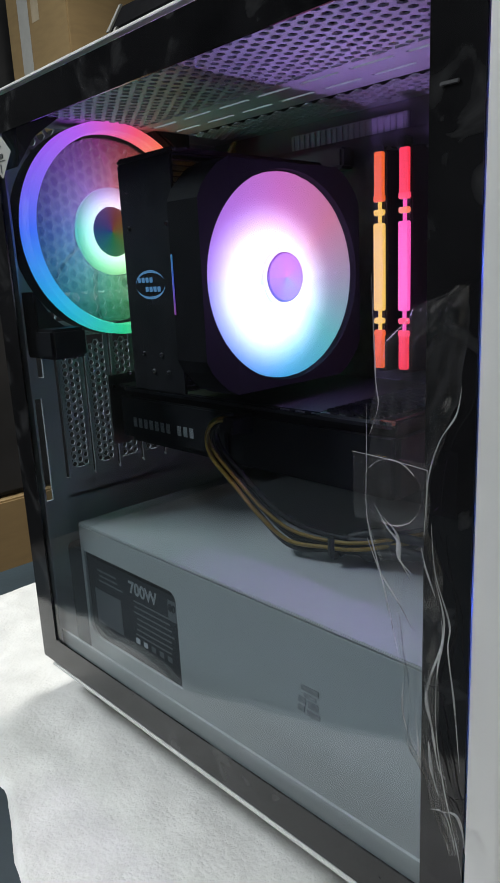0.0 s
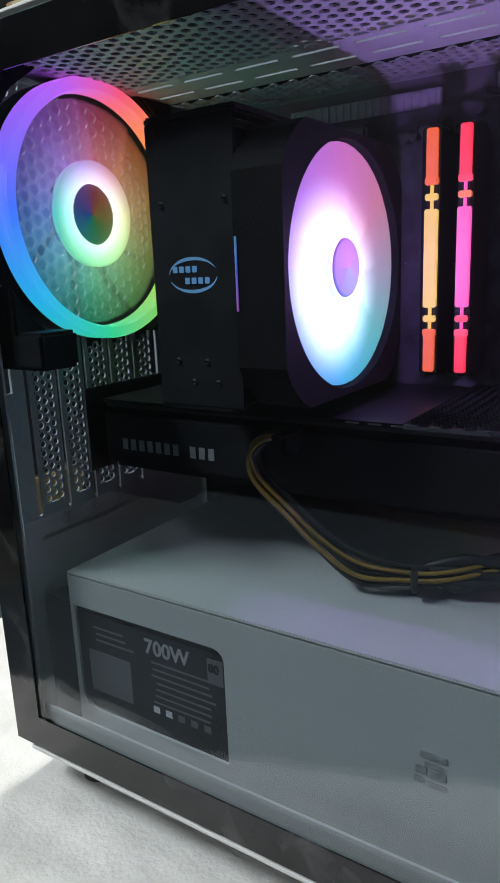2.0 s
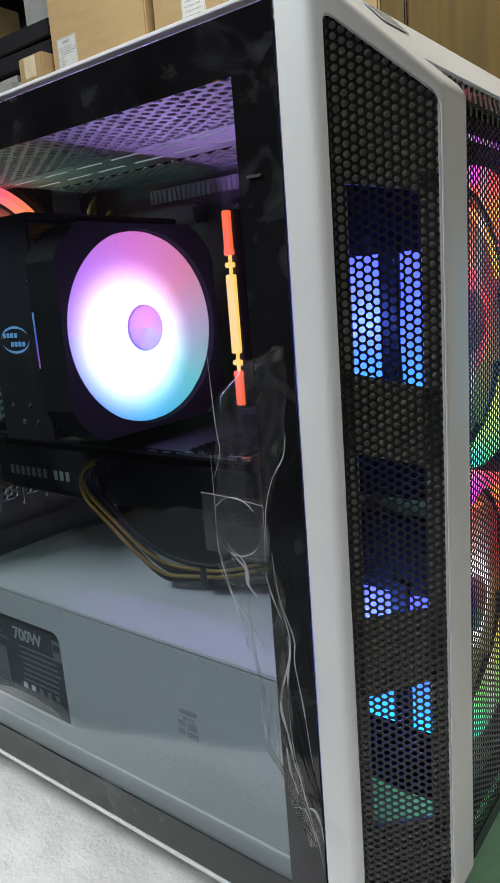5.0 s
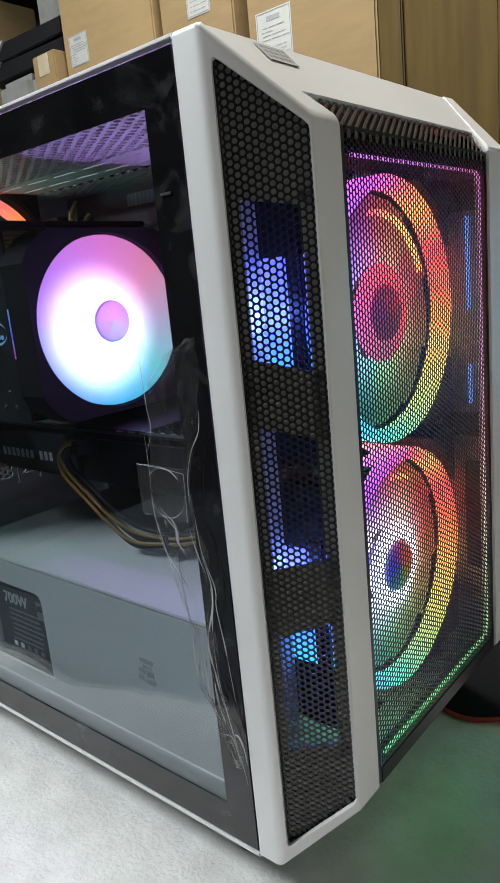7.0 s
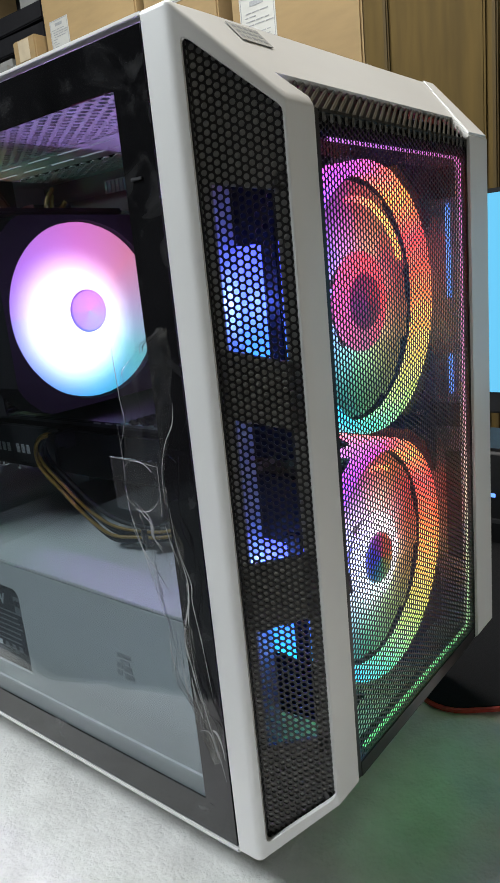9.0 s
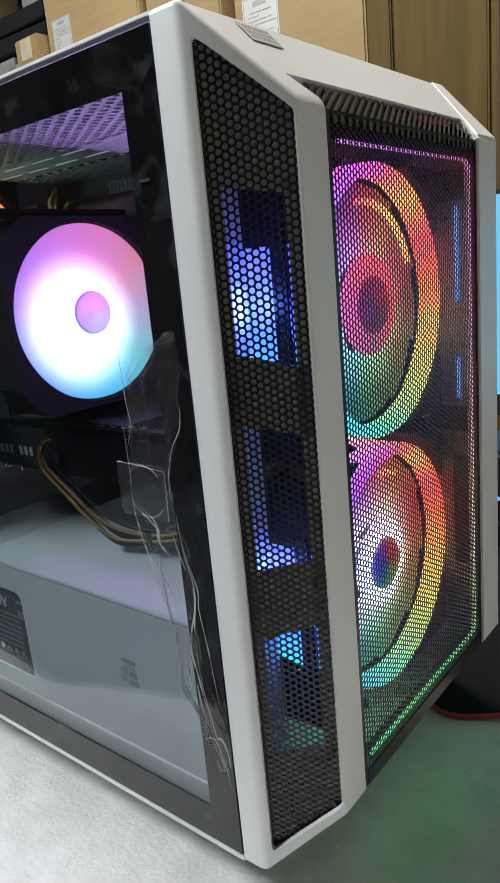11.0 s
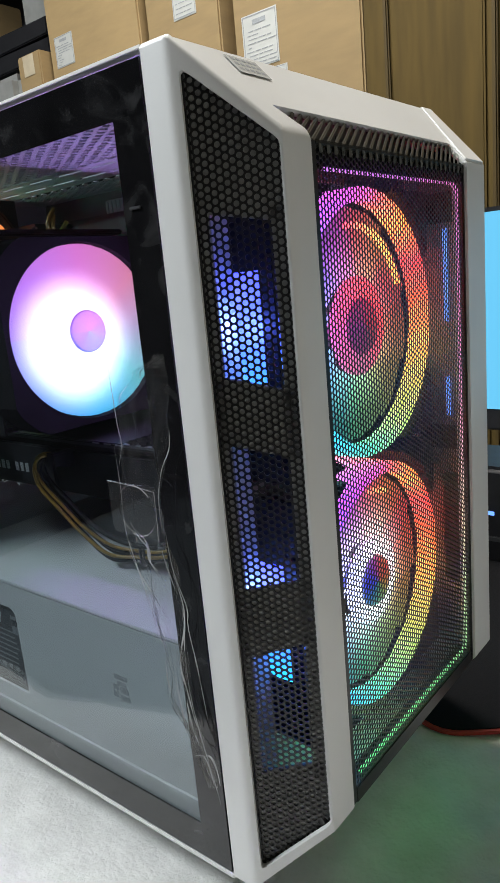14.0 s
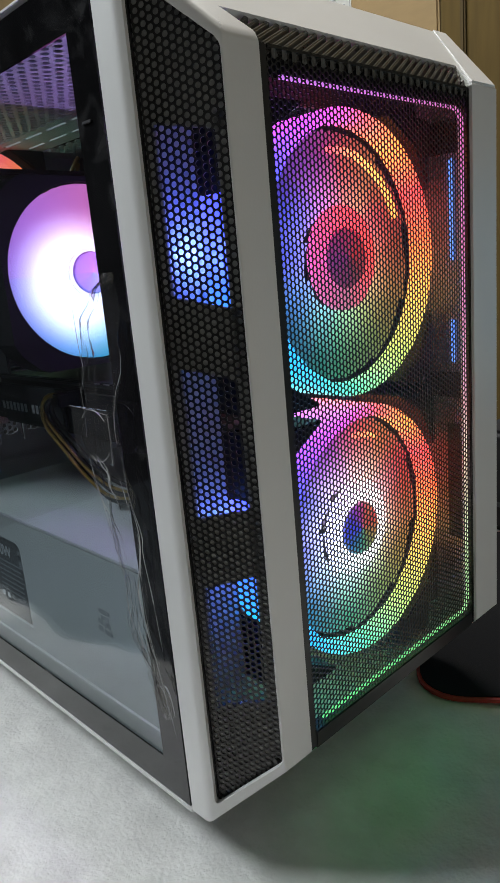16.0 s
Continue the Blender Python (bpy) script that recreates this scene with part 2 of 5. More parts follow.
REARHUB_STOPS = [(-180, (0.05, 0.8, 0.65)), (-120, (0.2, 0.9, 0.35)), (-60, (0.6, 0.95, 0.2)), (0, (1.0, 0.75, 0.2)), (60, (1.0, 0.25, 0.4)),
                 (110, (0.65, 0.3, 0.95)), (180, (0.05, 0.8, 0.65))]
CPU_STOPS = [(-180, (0.3, 0.2, 1.0)), (-135, (0.05, 0.26, 1.0)), (-90, (0.02, 0.55, 0.95)), (-45, (0.08, 0.6, 0.55)),
             (0, (0.45, 0.36, 0.45)), (40, (0.8, 0.22, 0.3)), (90, (0.85, 0.18, 0.6)), (140, (0.65, 0.2, 0.95)), (180, (0.4, 0.18, 1.0))]
RING_LIGHT = rainbow("front_ring_light", RING_STOPS, 3.3)
REAR_LIGHT = rainbow("rear_ring_light", REAR_STOPS, 1.9)
REAR_HUB = rainbow("rear_hub_light", REARHUB_STOPS, 2.4, 0.016, 0.036, 0.55)
REAR_CAP = rainbow("rear_fan_cap_light", REAR_STOPS, 0.3, body=(0.05, 0.05, 0.05))
REAR_BLADE = rainbow("rear_blade_light", REAR_STOPS, 1.3, 0.02, 0.07, 0.2, body=(0.3, 0.28, 0.3))
REAR_BLADE.node_tree.nodes["Principled BSDF"].inputs["Alpha"].default_value = 0.22
# white core painted off the middle of the hub, lower and towards the glass
CPU_BLADE = rainbow("cooler_blade_light", CPU_STOPS, 3.6, 0.018, 0.054, 0.86, body=(0.1, 0.1, 0.1), rest=0.33, shift=(-0.011, -0.007))
HUB_GLOW = rainbow("hub_cap_glow", CPU_STOPS, 0.55, body=(0.12, 0.09, 0.17))
CPU_HUB = rainbow("cooler_hub_light", CPU_STOPS, 2.5, 0.0, 0.04, 1.0)
UP_BLADE = rainbow("upper_fan_blade_light", RING_STOPS, 2.0, 0.018, 0.06, 0.22, body=(0.2, 0.2, 0.22), rest=0.2)
LOW_BLADE = rainbow("lower_fan_blade_light", RING_STOPS, 2.4, 0.02, 0.060, 0.6, body=(0.2, 0.2, 0.22), rest=0.3)
UP_CAP = rainbow("upper_fan_cap_light", [(-180, (0.35, 0.05, 0.3)), (-60, (0.3, 0.05, 0.08)), (30, (0.9, 0.05, 0.05)), (180, (0.35, 0.05, 0.3))], 0.7, body=(0.3, 0.12, 0.14))
LOW_CAP = rainbow("lower_fan_cap_light", RING_STOPS, 0.7)
UP_HUB = rainbow("upper_fan_hub_light", [(-180, (0.5, 0.05, 0.2)), (-90, (0.2, 0.06, 0.1)), (0, (0.8, 0.04, 0.03)), (90, (1.0, 0.05, 0.07)), (180, (0.5, 0.05, 0.2))], 3.4)
LOW_HUB = rainbow("lower_fan_hub_light", RING_STOPS, 4.0, 0.01, 0.06, 0.85)
SLIT = rainbow("slit_light", [(-180, (0.05, 0.1, 0.8)), (-160, (0.5, 0.05, 0.3)), (160, (0.05, 0.4, 0.5)), (180, (0.05, 0.1, 0.8))], 0.8)
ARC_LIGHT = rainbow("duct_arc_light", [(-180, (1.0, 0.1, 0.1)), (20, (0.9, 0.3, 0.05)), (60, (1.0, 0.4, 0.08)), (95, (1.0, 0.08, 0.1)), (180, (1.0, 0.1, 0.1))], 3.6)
STRIP_STOPS = [(-180, (0.3, 0.3, 0.9)), (-120, (0.15, 1.0, 0.3)), (-75, (0.25, 1.0, 0.35)), (-45, (0.85, 0.85, 0.6)), (0, (0.95, 0.45, 0.65)),
               (45, (0.9, 0.25, 0.6)), (90, (0.7, 0.2, 0.8)), (130, (0.6, 0.2, 0.9)), (180, (0.3, 0.3, 0.9))]
STRIP_LIGHT = rainbow("edge_strip_light", STRIP_STOPS, 1.15)

# ---- mesh helpers ----


def part(name, bm, mat, parent=None, label=""):
    me = bpy.data.meshes.new(name)
    bm.to_mesh(me)
    bm.free()
    me.materials.append(mat)
    ob = new(name, me)
    if parent:
        ob.parent = parent
    if label:
        ob["label"] = label
    return ob


def mesh_part(name, verts, faces, mat, parent=None, label=""):
    me = bpy.data.meshes.new(name)
    me.from_pydata(verts, [], faces)
    me.materials.append(mat)
    ob = new(name, me)
    if parent:
        ob.parent = parent
    if label:
        ob["label"] = label
    return ob


def smooth(ob):
    for p in ob.data.polygons:
        p.use_smooth = True
    return ob


def block(x0, x1, y0, y1, z0, z1, bevel=0.0, bm=None, seg=2):
    """A box, its edges rounded by bevel, added to bm."""
    tmp = bmesh.new()
    bmesh.ops.create_cube(tmp, size=1)
    for v in tmp.verts:
        v.co = Vector(((x0 + x1) / 2 + v.co.x * (x1 - x0), (y0 + y1) / 2 + v.co.y * (y1 - y0), (z0 + z1) / 2 + v.co.z * (z1 - z0)))
    if bevel:
        bmesh.ops.bevel(tmp, geom=tmp.edges[:], offset=bevel, segments=seg, affect="EDGES")
    if bm is None:
        return tmp
    me = bpy.data.meshes.new("tmp")
    tmp.to_mesh(me)
    tmp.free()
    bm.from_mesh(me)
    bpy.data.meshes.remove(me)
    return bm


def prism(points, normal, depth, bevel=0.0):
    """A solid from a flat outline, pushed by depth along normal."""
    bm = bmesh.new()
    f = bm.faces.new([bm.verts.new(p) for p in points])
    r = bmesh.ops.extrude_face_region(bm, geom=[f])
    for v in r["geom"]:
        if isinstance(v, bmesh.types.BMVert):
            v.co += Vector(normal) * depth
    bmesh.ops.recalc_face_normals(bm, faces=bm.faces[:])
    if bevel:
        bmesh.ops.bevel(bm, geom=bm.edges[:], offset=bevel, segments=2, affect="EDGES")
    return bm


def lathe(profile, seg=48, a0=0.0, a1=360.0, closed=True):
    """Turns (x, r) profile points round the local X axis."""
    bm = bmesh.new()
    full = abs(a1 - a0) >= 359.9
    n = seg if full else seg + 1
    rows = []
    for i in range(n):
        a = radians(a0 + (a1 - a0) * i / seg)
        rows.append([bm.verts.new((x, r * math.cos(a), r * math.sin(a))) for x, r in profile])
    m = len(profile)
    for i in range(seg):
        p, q = rows[i], rows[(i + 1) % n]
        for j in range(m if closed else m - 1):
            k = (j + 1) % m
            try:
                bm.faces.new((p[j], p[k], q[k], q[j]))
            except ValueError:
                pass
    bmesh.ops.remove_doubles(bm, verts=bm.verts[:], dist=1e-6)
    bmesh.ops.recalc_face_normals(bm, faces=bm.faces[:])
    return bm


def tube(points, radius, sides=8, bm=None, flat=1.0):
    """A round wire along smooth points."""
    bm = bm or bmesh.new()
    pts = [Vector(p) for p in points]
    fine = []
    for i in range(len(pts) - 1):
        p0, p1, p2, p3 = pts[max(0, i - 1)], pts[i], pts[i + 1], pts[min(len(pts) - 1, i + 2)]
        for k in range(8):
            t = k / 8
            fine.append(0.5 * (2 * p1 + (p2 - p0) * t + (2 * p0 - 5 * p1 + 4 * p2 - p3) * t * t + (3 * p1 - p0 - 3 * p2 + p3) * t ** 3))
    fine.append(pts[-1])
    rows = []
    for i, p in enumerate(fine):
        d = (fine[min(i + 1, len(fine) - 1)] - fine[max(i - 1, 0)]).normalized()
        side = d.cross(Vector((0, 1, 0.01))).normalized()
        up = side.cross(d).normalized()
        rows.append([bm.verts.new(p + radius * (math.cos(2 * math.pi * j / sides) * side + flat * math.sin(2 * math.pi * j / sides) * up)) for j in range(sides)])
    for a, b in zip(rows, rows[1:]):
        for j in range(sides):
            bm.faces.new((a[j], a[(j + 1) % sides], b[(j + 1) % sides], b[j]))
    bm.faces.new(rows[0])
    bm.faces.new(rows[-1][::-1])
    return bm


def perforated(name, origin, u, v, inside, size, pitch, hole, depth, mat, parent, sides=6):
    """A punched sheet: hexagonal cells round open holes. origin plus a*u plus b*v, where inside(a, b) holds; the holes have walls."""
    o, u, v = Vector(origin), Vector(u).normalized(), Vector(v).normalized()
    n = u.cross(v).normalized() * depth
    w, h = size
    verts, faces = [], []
    colstep, big = pitch * math.sqrt(3) / 2, pitch / math.sqrt(3)
    for i in range(int(w / colstep) + 1):
        for j in range(int(h / pitch) + 1):
            a, b = i * colstep, j * pitch + (pitch / 2 if i % 2 else 0)
            if not inside(a, b):
                continue
            base = len(verts)
            for ring, rad, off in ((0, big, 0), (1, hole, 0), (2, hole, 1)):
                for k in range(sides):
                    ang = 2 * math.pi / sides * k
                    reach = rad * (math.cos(math.pi / 6) if ring == 0 and sides == 12 and k % 2 else 1)
                    verts.append(o + u * (a + reach * math.cos(ang)) + v * (b + reach * math.sin(ang)) - n * off)
            for k in range(sides):
                l = (k + 1) % sides
                faces.append((base + k, base + l, base + sides + l, base + sides + k))
                faces.append((base + sides + k, base + sides + l, base + 2 * sides + l, base + 2 * sides + k))
    ob = mesh_part(name, verts, faces, mat, parent)
    return ob


def thing(name, label, category, where=(0, 0, 0), group="", kind=""):
    ob = new(name)
    ob.location = where
    return tagged(ob, label, category, group, kind)


def plain(name, bm, mat, label, category, group="", kind=""):
    return tagged(part(name, bm, mat), label, category, group, kind)


def words(name, body, size, place, mat, parent, label="", stretch=1.0):
    """Letters that face -y."""
    cu = bpy.data.curves.new(name, "FONT")
    cu.body, cu.size, cu.extrude, cu.offset = body, size, 0.0002, size * 0.022
    cu.align_x = "LEFT"
    tmp = new(name, cu)
    me = bpy.data.meshes.new_from_object(tmp.evaluated_get(bpy.context.evaluated_depsgraph_get()))
    bpy.data.objects.remove(tmp)
    me.transform(pose(0, 0, 0, 90, 0, 0) @ Matrix.Diagonal((stretch, 1, 1, 1)))
    me.transform(Matrix.Translation(place))
    me.materials.clear()
    me.materials.append(mat)
    ob = new(name, me)
    ob.parent = parent
    if label:
        ob["label"] = label
    return ob


# ---- the room ----
def structure(name, bm, mat, label):
    return tagged(part(name, bm, mat), label, name.split("_")[0], "", "structure")


structure("floor", block(-2.6, 1.9, -2.3, 2.0, -0.8, -0.75), FLOORM, "grey tiled workshop floor")
structure("ceiling", block(-2.6, 1.9, -2.3, 2.0, 2.0, 2.05), CEIL, "plain grey painted ceiling")
structure("wall_north", block(-2.6, 1.9, 1.9, 2.0, -0.75, 2.0), WALL, "cream painted wall behind the shelves")
structure("wall_south", block(-2.6, 1.9, -2.3, -2.2, -0.75, 2.0), DARKWALL, "dark wall of the workshop")
structure("wall_west", block(-2.6, -2.5, -2.2, 1.9, -0.75, 2.0), DARKWALL, "dark painted wall of the workshop")
# out of view; coloured cream to bounce warm light onto the case front
structure("wall_east", block(1.8, 1.9, -2.2, 1.9, -0.75, 2.0), WALL, "unseen cream wall added to bounce warm light")

table = thing("work_table", "dark teal work table under a white foam sheet", "table")
part("tabletop", block(-0.62, 0.95, -0.55, 0.95, -0.034, -0.004, 0.003), TABLE, table)
for lx, ly in ((-0.57, -0.5), (0.9, -0.5), (-0.57, 0.9), (0.9, 0.9)):
    part("leg", block(lx - 0.025, lx + 0.025, ly - 0.025, ly + 0.025, -0.75, -0.034, 0.003), DARKWALL, table)


EDGE = [(-0.60, -0.07), (-0.43, -0.085), (-0.36, -0.083), (-0.28, -0.078), (-0.2, -0.1), (-0.12, -0.134), (0.0, -0.2), (0.3, -0.35), (0.8, -0.42)]


def foam_edge(x):
    """How far the sheet reaches towards the viewer at x."""
    for (x0, y0), (x1, y1) in zip(EDGE, EDGE[1:]):
        if x0 <= x <= x1:
            t = (x - x0) / (x1 - x0)
            return y0 + (y1 - y0) * t + 0.008 * noise.noise((x * 21, 0.3, 0))
    return EDGE[-1][1]


def foam_sheet():
    verts, faces = [], []
    nx, ny = 300, 180
    for i in range(nx + 1):
        x = -0.56 + 1.25 * i / nx
        lo, hi = foam_edge(x), 0.52 + 0.02 * math.sin(x * 9)
        for j in range(ny + 1):
            f = j / ny
            y = lo + (hi - lo) * f
            z = 0.0 + 0.0026 * noise.noise((x * 19, y * 19, 0)) + 0.0013 * noise.noise((x * 60, y * 60, 3)) + 0.0005 * noise.noise((x * 150, y * 150, 7))
            if j == 0 or i == 0:
                z -= 0.003
            verts.append((x, y, z - 0.0016))
    for i in range(nx):
        for j in range(ny):
            a = i * (ny + 1) + j
            faces.append((a, a + ny + 1, a + ny + 2, a + 1))
    ob = mesh_part("foam_sheet", verts, faces, FOAM)
    return smooth(tagged(ob, "wrinkled white packing foam sheet spread on the table", "foam sheet"))


foam_sheet()

# ---- the computer case: chassis ----
W = 0.24          # case width
XR, XF = -0.357, 0.0   # rear and front of the glass
ZB, ZT = 0.026, 0.428  # bottom and top of the body
ZBN = 0.029      # underside of the nose
XN, ZN0, ZN1 = 0.0525, 0.067, 0.388  # nose plane and its height
case = thing("computer_case", "white computer case with glass side and black mesh front", "computer case")
part("top_rail", block(XR, 0.0004, -0.001, 0.012, 0.4245, ZT, 0.0015), WHITE, case)
part("bottom_rail", block(XR + 0.012, 0.0004, -0.001, 0.012, ZB, 0.0295, 0.001), WHITE, case)
part("bottom_panel", block(XR, 0.012, 0.012, W, ZB, ZB + 0.003), WHITE, case)
part("far_side_panel", block(XR, 0.012, W - 0.003, W, ZB, ZT), WHITE, case)
part("motherboard_tray", block(XR + 0.004, -0.012, 0.203, 0.206, 0.05, 0.424), TRAY, case, "dark motherboard tray")
for fx in (-0.318, -0.03):
    for fy in (0.03, W - 0.03):
        bm = bmesh.new()
        bmesh.ops.create_cone(bm, cap_ends=True, segments=20, radius1=0.012, radius2=0.014, depth=0.026,
                              matrix=Matrix.Translation((fx, fy, 0.0135)))
        part("foot", bm, RUBBER, case, "short black rubber foot")
# rear wall with its openings: strips round the fan grille, slots, holes and card brackets
rear = part("rear_wall", block(XR, XR + 0.002, 0.0, 0.034, 0.276, 0.424), INNER, case, "pale grey steel rear wall")
part("rear_wall_strip", block(XR, XR + 0.002, 0.155, 0.206, ZB, 0.424), INNER, case)
part("rear_wall_strip", block(XR, XR + 0.002, 0.0, 0.206, 0.418, 0.4245), INNER, case)
part("rear_wall_strip", block(XR, XR + 0.002, 0.0, 0.155, 0.03, 0.152), INNER, case)
part("rear_wall_strip", block(XR, XR + 0.002, 0.0, 0.011, 0.152, 0.276), INNER, case)
part("rear_wall_strip", block(XR, XR + 0.002, 0.021, 0.034, 0.152, 0.245), INNER, case)
part("rear_wall_strip", block(XR, XR + 0.002, 0.011, 0.021, 0.230, 0.245), INNER, case)
part("rear_wall_strip", block(XR, XR + 0.002, 0.034, 0.155, 0.272, 0.284), INNER, case)
for y0, y1 in ((0.0145, 0.0205), (0.025, 0.034)):
    part("rear_wall_strip", block(XR, XR + 0.002, y0, y1, 0.245, 0.276), INNER, case)
perforated("side_hole_column", (XR + 0.002, 0.011, 0.156), (0, 1, 0), (0, 0, 1), lambda a, b: a < 0.004, (0.012, 0.074), 0.0088, 0.0036, 0.002, INNER, case)
perforated("fan_grille", (XR + 0.002, 0.036, 0.288), (0, 1, 0), (0, 0, 1), lambda a, b: True, (0.118, 0.13), 0.0085, 0.0036, 0.0015, INNER, case)
for k, y0 in enumerate((0.0345, 0.0575, 0.0805, 0.1035, 0.1265)):
    br = part("slot_cover", block(XR + 0.003, XR + 0.0045, y0 + 0.001, y0 + 0.004, 0.165, 0.272), INNER, case, "punched steel expansion slot cover")
    part("cover_edge", block(XR + 0.003, XR + 0.0045, y0 + 0.0185, y0 + 0.0215, 0.165, 0.272), INNER, br)
    part("cover_edge", block(XR + 0.003, XR + 0.0045, y0 + 0.004, y0 + 0.0185, 0.165, 0.173), INNER, br)
    perforated("cover_mesh", (XR + 0.0045, y0 + 0.0065, 0.176), (0, 1, 0), (0, 0, 1), lambda a, b: True, (0.0115, 0.09), 0.0058, 0.0021, 0.001, INNER, br)
    part("rear_wall_strip", block(XR, XR + 0.002, y0 + 0.0215, y0 + 0.0235, 0.152, 0.272), INNER, case)
part("rear_wall_strip", block(XR, XR + 0.002, 0.034, 0.155, 0.150, 0.166), INNER, case)
part("rear_flange", block(XR + 0.002, XR + 0.022, 0.004, 0.0055, 0.045, 0.42), INNER, case)
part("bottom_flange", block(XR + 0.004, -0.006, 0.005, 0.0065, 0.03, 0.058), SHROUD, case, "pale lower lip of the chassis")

# top panel: two punched fields and a solid strip with slots between them
CZ = 0.4165
for nm, y0, hgt in (("top_mesh", 0.018, 0.084), ("top_mesh", 0.158, 0.036)):
    perforated(nm, (-0.325, y0 + hgt, CZ), (1, 0, 0), (0, -1, 0), lambda a, b: True, (0.305, hgt), 0.0078, 0.0027, 0.001, INNER, case)
for y0, y1 in ((0.106, 0.1135), (0.1165, 0.1345), (0.1375, 0.152)):
    part("top_strip", block(-0.33, -0.015, y0, y1, CZ, CZ + 0.0015), INNER, case)
for yy in (0.1135, 0.1345):
    x = -0.33
    while x < -0.02:
        part("slot_bridge", block(x, min(x + 0.008, -0.015), yy, yy + 0.003, CZ, CZ + 0.0014), INNER, case)
        x += 0.036
part("top_frame_rear", block(XR, -0.328, 0.012, W - 0.003, CZ, CZ + 0.0015), INNER, case)
part("top_frame_front", block(-0.017, 0.012, 0.012, W - 0.003, CZ, CZ + 0.0015), INNER, case)
part("top_frame_near", block(-0.33, -0.015, 0.012, 0.0155, CZ, 0.4245), INNER, case)
part("top_frame_far", block(-0.33, -0.015, 0.193, W - 0.003, CZ, CZ + 0.0015), INNER, case)

for y0, y1 in ((0.0165, 0.1045), (0.155, 0.1945)):
    part("dust_filter", block(-0.327, -0.018, y0, y1, CZ + 0.0030, CZ + 0.0036), DULL, case, "fine black dust filter")

# cable opening strips at the top of the tray
def ribbed_bar(x0, x1, z0, z1):
    bm = block(x0, x1, 0.1985, 0.2025, z0, z1, 0.0006)
    n = int((x1 - x0) / 0.005)
    for i in range(n):
        block(x0 + 0.001 + i * 0.005, x0 + 0.0035 + i * 0.005, 0.1972, 0.199, z0 + 0.001, z1 - 0.001, 0.0, bm)
    return part("cable_cover", bm, INNER, case, "ribbed grey cable cover")


ribbed_bar(-0.262, -0.161, 0.394, 0.409)
ribbed_bar(-0.129, -0.07, 0.398, 0.412)

part("rear_latch", block(XR - 0.0035, XR, 0.001, 0.012, 0.055, 0.088, 0.001), BLACK, case)
# glass side panel
panel = part("glass_panel", block(XR, XF, 0.0, 0.0035, 0.0305, 0.4238), GLASS, case, "tempered glass side panel with a black painted border")
panel.visible_shadow = False
bm = bmesh.new()
IN = (-0.334, -0.020, 0.052, 0.403)
for x0, x1, z0, z1 in ((XR + 0.0005, IN[0], 0.031, 0.4233), (IN[1], XF - 0.0005, 0.031, 0.4233), (IN[0], IN[1], 0.031, IN[2]), (IN[0], IN[1], IN[3], 0.4233)):
    block(x0, x1, -0.0012, -0.0002, z0, z1, 0.0, bm)
part("painted_border", bm, BORDER, panel, "glossy black border of the glass")
for fx, fz in ((-0.012, 0.367),):
    part("clip_mark", block(fx - 0.004, fx + 0.003, -0.0020, -0.0012, fz - 0.0007, fz + 0.0007, 0.0003), GUNMETAL, panel)

# diamond sticker on the glass
dia = [(-0.3265, -0.0016, 0.4055), (-0.3110, -0.0016, 0.3910), (-0.3255, -0.0016, 0.3765), (-0.3405, -0.0016, 0.3900)]
tag_ = part("warning_sticker", prism(dia, (0, -1, 0), 0.0003, 0.0001), PAPER, panel, "white diamond warning sticker")
words("glass_lettering", "Glass", 0.0050, (-0.3325, -0.0022, 0.3888), DIMINK, tag_)
part("print_bar", block(-0.3325, -0.3195, -0.0022, -0.0020, 0.3868, 0.3872), DIMINK, tag_)
part("print_bar", block(-0.3263, -0.3253, -0.0022, -0.0020, 0.3800, 0.3852), DIMINK, tag_)
part("print_bar", block(-0.3300, -0.3230, -0.0022, -0.0020, 0.3950, 0.3957), DIMINK, tag_)

# ---- the nose ----
nose = new("front_frame", bpy.data.meshes.new("front_frame"))
nose.parent = case
nose["label"] = "white plastic front frame with sloping corners"
A0, A1 = Vector((0.0142, -0.001, 0)), Vector((0.0525, 0.0199, 0))    # chamfer, rear and front edge in plan
cu_ = (A1 - A0).normalized()
cn = Vector((cu_.y, -cu_.x, 0))                                      # outward
CL = (A1 - A0).length


def chamfer_z(a, top):
    """Height of the sloping edge at a metres along the chamfer."""
    f = min(1, max(0, a / CL))
    return (ZT + (ZN1 - ZT) * f) if top else (ZBN + (ZN0 - ZBN) * f)


def cpt(a, z, out=0.0):
    p = A0 + cu_ * a + cn * out
    return (p.x, p.y, z)


perforated("chamfer_mesh", cpt(0.0046, 0.03, -0.0042), cu_, (0, 0, 1),
           lambda a, b: chamfer_z(a + 0.0046, False) + 0.0015 < b + 0.03 < chamfer_z(a + 0.0046, True) - 0.003, (CL - 0.0051, 0.40), 0.0033, 0.00125, 0.0006, MESHBLACK, nose, 12)
part("mesh_seat", prism([cpt(0.0030, ZB + 0.006, -0.0032), cpt(0.0050, ZB + 0.006, -0.0032), cpt(0.0050, ZT - 0.006, -0.0032), cpt(0.0030, ZT - 0.006, -0.0032)], -cn, 0.004), MESHBLACK, nose)
